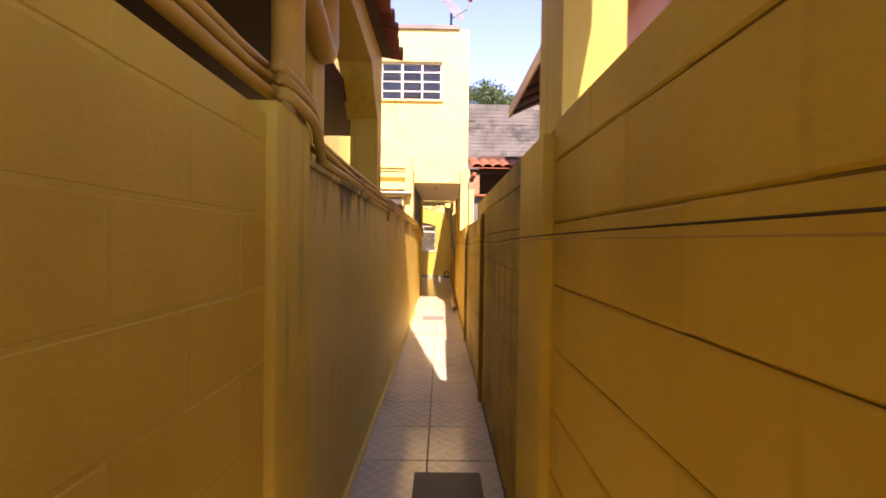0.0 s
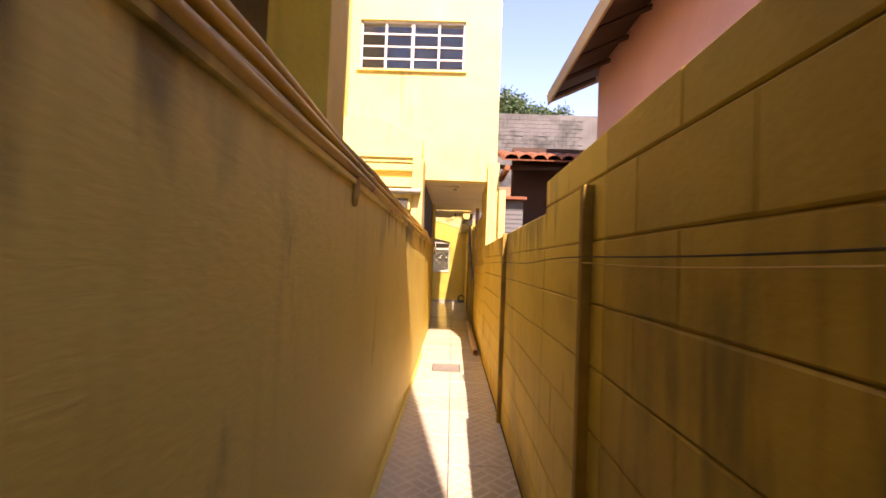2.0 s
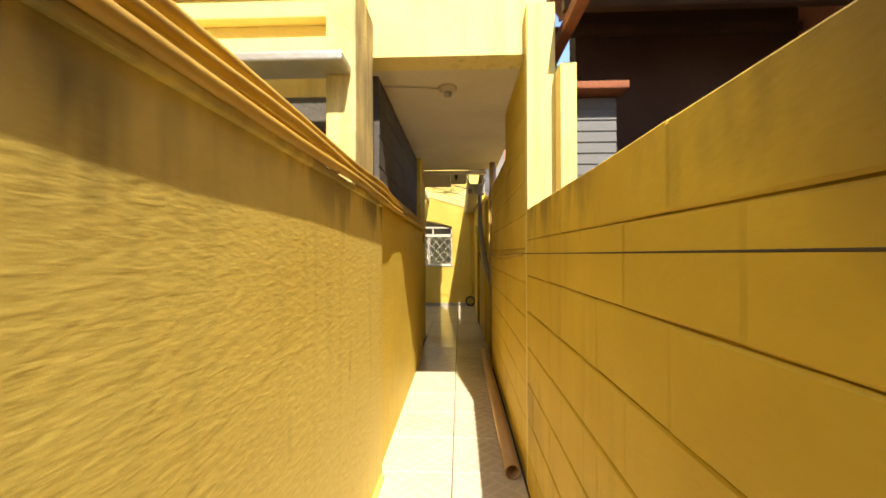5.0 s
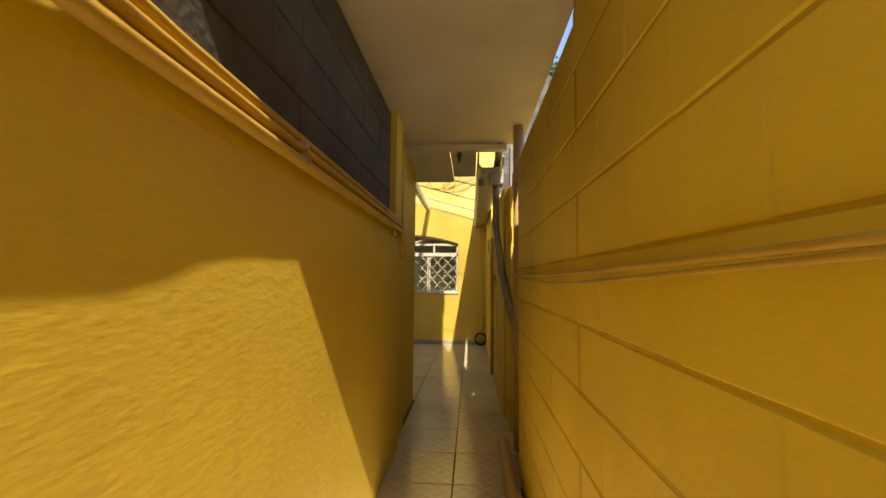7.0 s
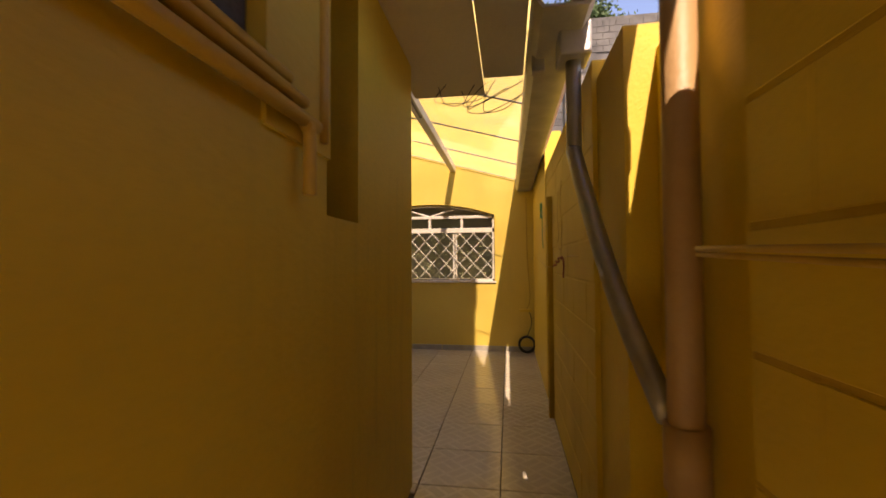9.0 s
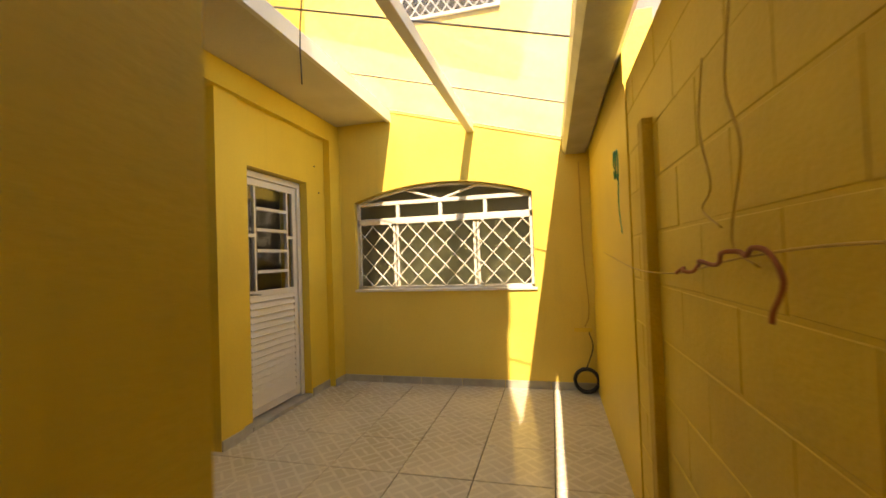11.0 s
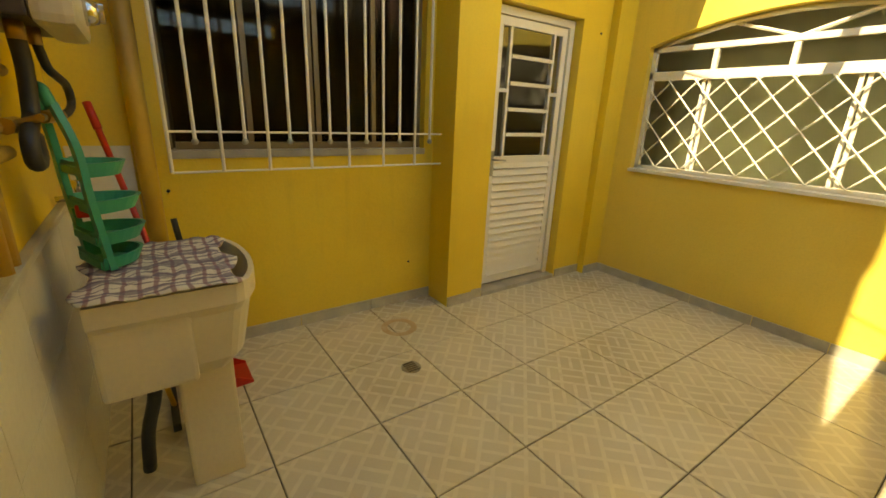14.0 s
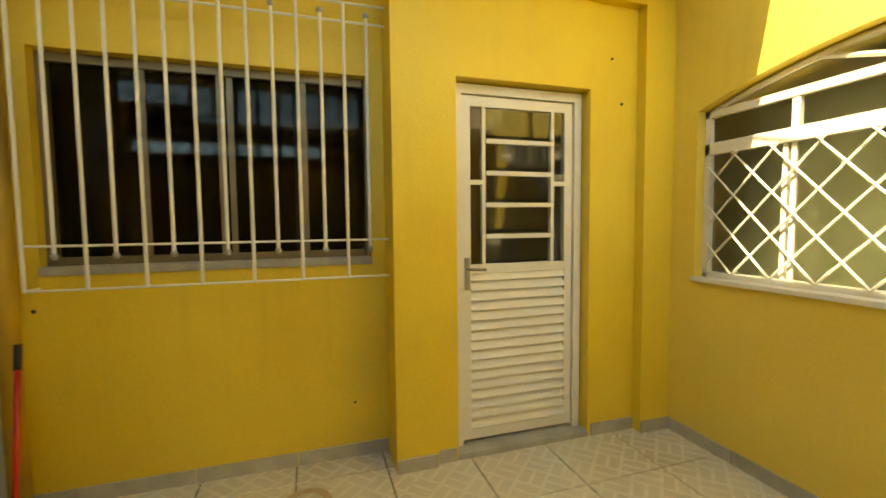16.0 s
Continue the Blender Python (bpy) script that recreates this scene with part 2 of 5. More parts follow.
floor_tile = tile_material()
clear_glass = glass_material("clear_glass", (0.95, 0.97, 0.95))
smoked_glass = glass_material("smoked_glass", (0.30, 0.26, 0.20), 0.02)
smoked_glass.node_tree.nodes["Principled BSDF"].inputs["IOR"].default_value = 1.25


def dusty_glass():
    """Clear roof glass under a thin, uneven film of pale dust."""
    m = bpy.data.materials.new("dusty_roof_glass")
    m.use_nodes = True
    n, l = m.node_tree.nodes, m.node_tree.links
    out = n["Material Output"]
    n.remove(n["Principled BSDF"])
    clear, dust, veil, gloss = n.new("ShaderNodeBsdfTransparent"), n.new("ShaderNodeBsdfDiffuse"), n.new("ShaderNodeBsdfTranslucent"), n.new("ShaderNodeBsdfGlossy")
    clear.inputs[0].default_value = (0.95, 0.95, 0.93, 1)
    dust.inputs[0].default_value = veil.inputs[0].default_value = (0.8, 0.77, 0.68, 1)
    gloss.inputs["Roughness"].default_value = 0.03
    geo, nz, r = n.new("ShaderNodeNewGeometry"), n.new("ShaderNodeTexNoise"), n.new("ShaderNodeMapRange")
    nz.inputs["Scale"].default_value, nz.inputs["Detail"].default_value = 2.2, 7.0
    l.new(geo.outputs["Position"], nz.inputs["Vector"])
    for k, v in zip((1, 2, 3, 4), (0.3, 0.7, 0.08, 0.18)):
        r.inputs[k].default_value = v
    l.new(nz.outputs[0], r.inputs[0])
    film, a, b = n.new("ShaderNodeMixShader"), n.new("ShaderNodeMixShader"), n.new("ShaderNodeMixShader")
    film.inputs[0].default_value, b.inputs[0].default_value = 0.6, 0.05
    l.new(dust.outputs[0], film.inputs[1])
    l.new(veil.outputs[0], film.inputs[2])
    l.new(r.outputs[0], a.inputs[0])
    l.new(clear.outputs[0], a.inputs[1])
    l.new(film.outputs[0], a.inputs[2])
    l.new(a.outputs[0], b.inputs[1])
    l.new(gloss.outputs[0], b.inputs[2])
    l.new(b.outputs[0], out.inputs[0])
    return m


roof_glass = dusty_glass()
bronze = material("bronze_aluminium", (0.24, 0.19, 0.12), (0.19, 0.15, 0.09), 6, 70, 0.4, 0.1, metal=0.3)
frosted = glass_material("ribbed_glass", (0.8, 0.8, 0.68), 0.3)


# ---- builders ----
def box_bm(x0, x1, y0, y1, z0, z1, bevel=0.0, bm=None):
    bm = bm or bmesh.new()
    made = bmesh.ops.create_cube(bm, size=1.0, matrix=Matrix.Translation(((x0 + x1) / 2, (y0 + y1) / 2, (z0 + z1) / 2)) @ Matrix.Diagonal((x1 - x0, y1 - y0, z1 - z0, 1)))
    if bevel:
        edges = list({e for v in made["verts"] for e in v.link_edges})
        bmesh.ops.bevel(bm, geom=edges, offset=bevel, segments=2, affect="EDGES", profile=0.6)
    return bm


def mesh_of(name, bm, mat, smooth=False):
    me = bpy.data.meshes.new(name)
    bmesh.ops.recalc_face_normals(bm, faces=bm.faces)
    bm.to_mesh(me)
    bm.free()
    me.materials.append(mat)
    if smooth:
        for p in me.polygons:
            p.use_smooth = True
    return me


def thing(name, bm, mat, label, category, group="", kind="", smooth=False):
    return tagged(new(name, mesh_of(name, bm, mat, smooth)), label, category, group, kind)


def part(name, bm, mat, parent, label="", smooth=False):
    ob = new(name, mesh_of(name, bm, mat, smooth))
    ob.parent = parent
    if label:
        ob["label"] = label
    return ob


def base(name, x, y, z, label, category, group="", kind=""):
    ob = new(name)
    ob.empty_display_size = 0.05
    ob.location = (x, y, z)
    return tagged(ob, label, category, group, kind)


def at(parent, ob):
    """Keeps a part, whose mesh is in world metres, where it is under its parent."""
    m = Matrix.Translation(parent.location)
    top = parent
    while top.parent:
        top = top.parent
    ob.matrix_parent_inverse = Matrix.Translation(-top.location) if parent is top else Matrix.Identity(4)
    return ob


def wpart(name, bm, mat, parent, label="", smooth=False):
    """A part built in world coordinates."""
    return at(parent, part(name, bm, mat, parent, label, smooth))


def tube_bm(points, r, sides=10, bm=None, caps=True):
    """A round bar along a bent line."""
    bm = bm or bmesh.new()
    pts = [Vector(p) for p in points]
    rings = []
    up = None
    for i, p in enumerate(pts):
        d = (pts[min(i + 1, len(pts) - 1)] - pts[max(i - 1, 0)]).normalized()
        ref = Vector((0, 0, 1)) if abs(d.z) < 0.9 else Vector((1, 0, 0))
        if up is None:
            a = d.cross(ref).normalized()
        else:
            a = (up - d * up.dot(d)).normalized()
        up = a
        b = d.cross(a)
        rr = r[i] if isinstance(r, (list, tuple)) else r
        rings.append([bm.verts.new(p + rr * (math.cos(k * math.tau / sides) * a + math.sin(k * math.tau / sides) * b)) for k in range(sides)])
    for q, s in zip(rings, rings[1:]):
        for k in range(sides):
            bm.faces.new((q[k], q[(k + 1) % sides], s[(k + 1) % sides], s[k]))
    if caps:
        bm.faces.new(rings[0][::-1])
        bm.faces.new(rings[-1])
    return bm


def smooth_line(points, steps=6):
    """Catmull-Rom through the points."""
    p = [Vector(v) for v in points]
    p = [2 * p[0] - p[1]] + p + [2 * p[-1] - p[-2]]
    out = []
    for i in range(1, len(p) - 2):
        for k in range(steps):
            t = k / steps
            out.append(0.5 * ((2 * p[i]) + (p[i + 1] - p[i - 1]) * t + (2 * p[i - 1] - 5 * p[i] + 4 * p[i + 1] - p[i + 2]) * t * t + (3 * p[i] - p[i - 1] - 3 * p[i + 1] + p[i + 2]) * t ** 3))
    out.append(p[-2])
    return out


def wall(name, label, mat, *boxes):
    bm = bmesh.new()
    for b in boxes:
        box_bm(*b, bm=bm)
    return thing(name, bm, mat, label, "wall", kind="structure")


# ---- setting: ground, walls, slabs ----
XL, XR = -0.40, 0.40          # faces of the corridor walls
Y_END = 14.53                 # where the corridor opens into the yard
Y_WIN = 18.14                 # wall with the arched window
X_DOOR, X_BAR = -2.20, -2.42  # door wall and barred-window wall

thing("ground", box_bm(-150, 150, -150, 150, -0.5, -0.06), material("earth", (0.18, 0.14, 0.1), (0.13, 0.1, 0.07), 0.5, 20, 0.9, 0.3), "bare brown earth reaching to the horizon", "ground", kind="structure")
floor = thing("floor", box_bm(-2.6, 0.66, 0.6, 18.3, -0.059, -0.008), grout, "beige tiled floor with dark grout joints", "floor", kind="structure")

# left wall: near block part, plastered parapet, passage part
wall_left_near = wall("wall_left_near", "yellow-painted concrete block garden wall, shaded", paint, (XL - 0.16, XL - 0.012, 0.6, 3.9, -0.05, 1.60))
wall_left = wall("wall_left", "long smooth yellow plastered parapet wall with damp streaks", plaster, (XL - 0.15, XL, 3.92, 10.55, -0.05, 1.535))
wall("wall_left_passage", "yellow plastered passage wall", smooth_plaster, (XL - 0.2, XL - 0.02, 10.55, 13.35, -0.05, 1.60), (XL - 0.2, XL - 0.05, 13.35, 13.75, -0.05, 1.36), (XL - 0.2, XL - 0.08, 13.75, 14.60, -0.05, 2.33))
# dark sheet behind the recess; its colour stands for the shade inside
wall("niche_back", "dark sheet painted as the shade inside a passage wall recess", dark_block_and_shade, (XL - 0.35, XL - 0.202, 13.2, 14.15, 1.0, 2.33))
wall_block = wall("wall_passage_block", "dark unpainted concrete block wall under the slab", dark_block_and_shade, (XL - 0.40, XL - 0.06, 10.75, 13.05, 1.605, 2.36))
wall("passage_pilaster", "yellow plastered pilaster holding the passage beam", smooth_plaster, (XL - 0.30, XL - 0.01, 13.05, 13.35, 1.5, 2.37))

# right wall, block core
wall_right = wall("wall_right", "yellow-painted concrete block boundary wall with stained joints", joint_mat,
                  (XR + 0.012, XR + 0.15, 0.6, 6.75, -0.05, 1.62), (XR + 0.012, XR + 0.15, 6.75, 10.45, -0.05, 1.47))
wall_right_passage = wall("wall_right_passage", "yellow-painted block wall of the covered passage", clean_joint,
                          (XR + 0.012, XR + 0.15, 10.45, 11.5, -0.05, 2.36), (XR + 0.012, XR + 0.15, 11.5, 13.0, -0.05, 1.98))
wall_yard_right = wall("wall_yard_right", "yellow-painted block wall along the yard with dangling wires", clean_block,
                       (0.52, 0.66, 12.9, 13.7, -0.05, 1.9), (0.42, 0.66, 13.7, 14.1, -0.05, 1.98), (XR + 0.002, XR + 0.14, 14.1, Y_WIN + 0.1, -0.05, 2.06), (XR - 0.005, XR + 0.14, 16.25, Y_WIN, 2.06, 2.42))

# entrance end: unseen storey added behind the walker to shade the corridor, closing walls
wall("entrance_storey", "unseen yellow plastered storey above the entrance, added to shade the corridor", paint, (-3.2, 0.62, 1.6, 3.75, 2.42, 6.3), (-0.62, 0.34, 3.75, 4.5, 2.42, 5.42))
wall("wall_entrance", "yellow wall closing the corridor behind", paint, (-0.6, 0.62, 0.45, 0.6, -0.05, 3.0))
wall("column_right", "yellow plastered column standing in the boundary wall", paint, (0.372, 0.62, 4.05, 4.42, -0.05, 1.60), (0.452, 0.66, 4.14, 4.46, 1.60, 2.41))

# building over the passage
bld = wall("building_front", "sunlit pale yellow upper storey over the passage", pale_paint,
           (-4.2, -1.42, 10.5, 10.68, 2.36, 5.15), (0.04, 0.53, 10.5, 10.68, 2.36, 5.15), (-1.42, 0.04, 10.5, 10.68, 4.57, 5.15), (-1.42, 0.04, 10.5, 10.68, 2.36, 3.87),
           # inset side wall and raised rear parapet: unseen, sized to shape the yard's shadows
           (0.17, 0.34, 10.68, 14.2, 2.42, 5.15), (-4.2, 0.17, 14.02, 14.2, 2.9, 5.15), (-4.2, 0.34, 14.26, 14.34, 4.9, 5.34))
wall("building_roof_slab", "concrete roof slab of the upper storey", concrete, (-4.25, 0.36, 10.46, 14.25, 5.15, 5.22))
thing("ceiling", box_bm(-1.4, 0.53, 10.681, 13.78, 2.362, 2.42), ceiling_mat, "stained cream-painted slab soffit over the passage", "ceiling", kind="structure")
wall("building_pier", "pale yellow pier at the passage mouth", pale_paint, (0.41, 0.56, 10.42, 10.499, -0.05, 2.6))
wall("annex_wall", "pale yellow boundary pier beside the neighbour", pale_paint, (0.56, 0.64, 10.3, 10.5, -0.05, 2.22))

# strip behind the parapet
wall("side_house_base", "yellow lower wall under the stair", paint, (-1.45, -0.9, 10.35, 10.49, 0, 2.06))
thing("side_ground", box_bm(-1.45, -0.551, 0.6, 10.5, -0.05, 0.35), concrete, "raised concrete strip behind the parapet", "ground", kind="structure")

# yard
yl = wall("wall_yard_barred", "yellow-painted yard wall with a barred window", yard_paint,
          (X_BAR - 0.18, X_BAR, 14.4, 14.93, -0.05, 2.7), (X_BAR - 0.18, X_BAR, 16.39, 16.5, -0.05, 2.7), (X_BAR - 0.18, X_BAR, 14.93, 16.39, -0.05, 1.09), (X_BAR - 0.18, X_BAR, 14.93, 16.39, 2.05, 2.7))
wall("wall_yard_door", "yellow-painted yard wall round the back door", yard_paint,
     (X_DOOR - 0.3, X_DOOR, 16.5, 16.80, -0.05, 2.7), (X_DOOR - 0.3, X_DOOR, 17.61, Y_WIN + 0.1, -0.05, 2.7), (X_DOOR - 0.3, X_DOOR, 16.80, 17.61, 2.02, 2.7))
wall("yard_beam", "yellow plastered beam under the slab", yard_paint, (X_BAR - 0.1, X_DOOR + 0.06, 14.4, Y_WIN, 2.50, 2.69))
wall("yard_pilaster_corner", "yellow plastered corner pilaster", yard_paint, (X_DOOR, X_DOOR + 0.07, 17.93, Y_WIN, -0.05, 2.50))
wall("yard_pilaster", "yellow plastered pilaster beside the door", yard_paint, (X_BAR, X_DOOR + 0.025, 16.46, 16.68, -0.05, 2.50))


def arch_wall():
    """End wall with an arched opening cut through."""
    x0, x1, zs, zt, zc = -1.97, -0.13, 0.95, 1.87, 2.03
    n = 20
    bm = bmesh.new()
    for b in ((-2.6, x0, 0, 4.9), (x1, 0.55, 0, 4.9)):
        box_bm(b[0], b[1], Y_WIN, Y_WIN + 0.16, -0.05, b[3], bm=bm)
    box_bm(x0, x1, Y_WIN, Y_WIN + 0.16, -0.05, zs, bm=bm)
    for k in range(n):
        a, b = x0 + (x1 - x0) * k / n, x0 + (x1 - x0) * (k + 1) / n
        h = [zt + (zc - zt) * (1 - ((x - (x0 + x1) / 2) / ((x1 - x0) / 2)) ** 2) for x in (a, b)]
        v = [bm.verts.new(p) for p in ((a, Y_WIN, h[0]), (b, Y_WIN, h[1]), (b, Y_WIN, 4.9), (a, Y_WIN, 4.9), (a, Y_WIN + 0.16, h[0]), (b, Y_WIN + 0.16, h[1]), (b, Y_WIN + 0.16, 4.9), (a, Y_WIN + 0.16, 4.9))]
        for f in ((0, 1, 2, 3), (7, 6, 5, 4), (0, 4, 5, 1), (3, 2, 6, 7)):
            bm.faces.new([v[i] for i in f])
    return thing("wall_yard_end", bm, end_paint, "sunlit yellow yard wall with an arched window", "wall", kind="structure")


arch_wall()
wall("wall_yard_sink", "yellow-painted yard wall behind the sink", yard_paint, (X_BAR - 0.1, XL - 0.15, Y_END - 0.16, Y_END, -0.05, 2.69))
thing("ceiling_yard", box_bm(X_BAR - 0.1, -1.57, 14.2, Y_WIN, 2.70, 2.82), ceiling_mat, "cream-painted concrete slab over one side of the yard", "ceiling", kind="structure")
wall("slab_edge_trim", "white-painted edge trim of the yard slab", white_paint, (-1.568, -1.53, 14.4, Y_WIN - 0.003, 2.68, 2.80))
# rooms behind the openings, closed and dark
wall("room_shell", "unlit rooms behind the yard openings", room_mat, (-5.2, -5.1, 13.9, 21.5, 0, 2.8), (-5.1, X_BAR - 0.2, 13.9, 14.0, 0, 2.8), (-5.1, 0.6, 21.4, 21.5, 0, 2.8), (0.55, 0.65, Y_WIN + 0.17, 21.4, 0, 2.8), (-5.1, -2.62, 14.0, 21.4, 2.8, 2.85), (-2.62, 0.55, Y_WIN + 0.17, 21.4, 2.8, 2.85))
wall("upper_rear_wall", "yellow upper wall left of the yard roof", yard_paint, (-2.7, -2.5, 14.2, Y_WIN, 2.83, 4.9))


# ---- windows and door of the yard ----
def arched_window():
    w = base("window_arched", -1.05, Y_WIN + 0.09, 0.95, "white steel arched window with a diamond grille and ribbed panes", "window", kind="structure")
    x0, x1, zs, zt, zc = -1.97, -0.13, 0.95, 1.87, 2.03
    y = Y_WIN + 0.075
    xm = (x0 + x1) / 2
    fr = bmesh.new()
    for b in ((x0, x0 + 0.035, zs, zt), (x1 - 0.035, x1, zs, zt), (x0, x1, zs, zs + 0.035), (x0, x1, zt - 0.04, zt), (x0, x1, 1.63, 1.695)):
        box_bm(b[0], b[1], y - 0.02, y + 0.025, b[2], b[3], 0.004, bm=fr)
    wpart("window_frame", fr, white_paint, w)
    arc = [(x0 + (x1 - x0) * k / 24, y, zt - 0.02 + (zc - zt) * (1 - ((k / 12) - 1) ** 2)) for k in range(25)]
    wpart("arch_bar", tube_bm(arc, 0.016, 6), white_paint, w)
    for s in (-1, 1):
        wpart("brace", tube_bm([(xm, y, zt - 0.01), (xm + s * 0.40, y, zc - 0.045)], 0.012, 6), white_paint, w)
    for k in (1, 2, 3):
        x = x0 + (x1 - x0) * k / 4
        wpart("mullion", box_bm(x - 0.017, x + 0.017, y - 0.015, y + 0.015, 1.695, zt - 0.04), white_paint, w)
    for x in (x0 + 0.43, x0 + 1.28):
        wpart("mullion", box_bm(x - 0.03, x - 0.008, y + 0.0, y + 0.03, zs + 0.03, 1.63), white_paint, w)
        wpart("mullion", box_bm(x + 0.008, x + 0.03, y + 0.0, y + 0.03, zs + 0.03, 1.63), white_paint, w)
    g = 0.195
    zb, zt2, n = zs + 0.035, 1.63, 0
    hh = zt2 - zb
    for s in (-1, 1):
        k = -8
        while k < 24:
            a = x0 - 0.015 + k * g
            p, q = (a, zb), (a + s * hh * 0.93, zt2)
            lo, hi = x0 + 0.03, x1 - 0.03
            t0, t1 = 0.0, 1.0
            d = q[0] - p[0]
            ts = sorted(((lo - p[0]) / d, (hi - p[0]) / d))
            t0, t1 = max(0, ts[0]), min(1, ts[1])
            if t1 - t0 > 0.03:
                yy = y - 0.03 + (0.007 if s > 0 else 0)
                wpart("grille_bar", tube_bm([(p[0] + d * t, yy, zb + hh * t) for t in (t0, t1)], 0.006, 6), white_paint, w)
            k += 1
    for a, b in ((x0 + 0.035, x0 + 0.40), (x0 + 0.46, x0 + 1.25), (x0 + 1.31, x1 - 0.035)):
        p = wpart("pane", box_bm(a, b, y + 0.012, y + 0.016, zs + 0.035, 1.63), frosted, w, "ribbed greyish glass pane")
    for k in range(4):
        a = x0 + (x1 - x0) * k / 4 + 0.02
        wpart("pane", box_bm(a, a + (x1 - x0) / 4 - 0.04, y + 0.006, y + 0.01, 1.695, zt - 0.04), frosted, w)
    bm = bmesh.new()
    top = [bm.verts.new((p[0], y + 0.012, p[2])) for p in arc]
    bm.faces.new([bm.verts.new((x1, y + 0.012, zt - 0.03)), bm.verts.new((x0, y + 0.012, zt - 0.03))] + top)
    wpart("pane", bm, frosted, w)
    wpart("window_sill", box_bm(x0 - 0.01, x1 + 0.02, Y_WIN - 0.02, Y_WIN + 0.06, zs - 0.02, zs + 0.005, 0.004), white_paint, w)
    bm = bmesh.new()
    n = 60
    rows = [[bm.verts.new((-2.05 + 2.0 * k / n, Y_WIN + 0.32 + 0.018 * math.sin(k * 1.3), z)) for k in range(n + 1)] for z in (0.5, 2.15)]
    for k in range(n):
        bm.faces.new((rows[0][k], rows[0][k + 1], rows[1][k + 1], rows[1][k]))
    thing("curtain", bm, curtain_mat, "grey-green curtain hanging behind the arched window", "curtain", smooth=True)


def barred_window():
    w = base("window_barred", X_BAR - 0.1, 15.65, 1.09, "aluminium sliding window in a deep yellow reveal", "window", kind="structure")
    y0, y1, z0, z1 = 14.93, 16.39, 1.09, 2.05
    x = X_BAR - 0.09
    fr = bmesh.new()
    for b in ((y0, y0 + 0.022, z0, z1), (y1 - 0.022, y1, z0, z1), (y0 + 0.035, y1 - 0.035, z0, z0 + 0.04), (y0 + 0.035, y1 - 0.035, z1 - 0.04, z1)):
        box_bm(x - 0.03, x + 0.03, *b, bm=fr)
    wpart("window_frame", fr, bronze, w)
    for k, s in enumerate((0.27, 0.5, 0.53, 0.77)):
        y = y0 + (y1 - y0) * s
        wpart("sash_stile", box_bm(x - 0.015 + 0.012 * (k % 2), x + 0.008 + 0.012 * (k % 2), y - 0.014, y + 0.014, z0 + 0.04, z1 - 0.04), bronze, w)
    for k in range(4):
        a = y0 + 0.035 + (y1 - y0 - 0.07) * k / 4
        wpart("pane", box_bm(x - 0.004, x, a + 0.005, a + (y1 - y0 - 0.07) / 4 - 0.005, z0 + 0.04, z1 - 0.04), smoked_glass, w)
    wpart("window_sill", box_bm(X_BAR - 0.16, X_BAR + 0.012, y0, y1, z0 - 0.035, z0 + 0.004, 0.004), stone, w)
    bm = bmesh.new()
    n = 70
    rows = [[bm.verts.new((X_BAR - 0.42 + 0.02 * math.sin(k * 1.1), y0 - 0.1 + 1.65 * k / n, z)) for k in range(n + 1)] for z in (0.6, 2.25)]
    for k in range(n):
        bm.faces.new((rows[0][k], rows[0][k + 1], rows[1][k + 1], rows[1][k]))
    thing("curtain", bm, dark_curtain, "dull brown curtain behind the barred window", "curtain", smooth=True)
    g = base("window_grille", X_BAR + 0.09, 15.68, 1.0, "white steel security grille projecting over the sliding window", "window grille")
    xg, ya, yb = X_BAR + 0.10, 14.925, 16.476
    for z, a, b in ((1.0, ya, yb), (1.19, ya, yb), (2.27, ya, yb), (2.36, ya, yb)):
        wpart("rail", tube_bm([(xg, a, z), (xg, b, z)], 0.006, 6), white_paint, g)
    n = 14
    for k in range(n + 1):
        y = ya + (yb - ya) * k / n
        lo, hi = (1.0, 2.36) if k % 2 == 0 else (1.145, 2.31)
        wpart("bar", tube_bm([(xg + 0.004, y, lo), (xg + 0.004, y, hi)], 0.0085, 8), white_paint, g)
        if k % 2:
            for z in (lo, hi):
                bm = bmesh.new()
                bmesh.ops.create_uvsphere(bm, u_segments=8, v_segments=6, radius=0.016, matrix=Matrix.Translation((xg + 0.004, y, z)))
                wpart("finial", bm, metal_grey, g, smooth=True)
    for y in (ya, yb):
        for z in (1.0, 2.36):
            wpart("anchor", tube_bm([(X_BAR - 0.0, y, z), (xg, y, z)], 0.006, 6), white_paint, g)


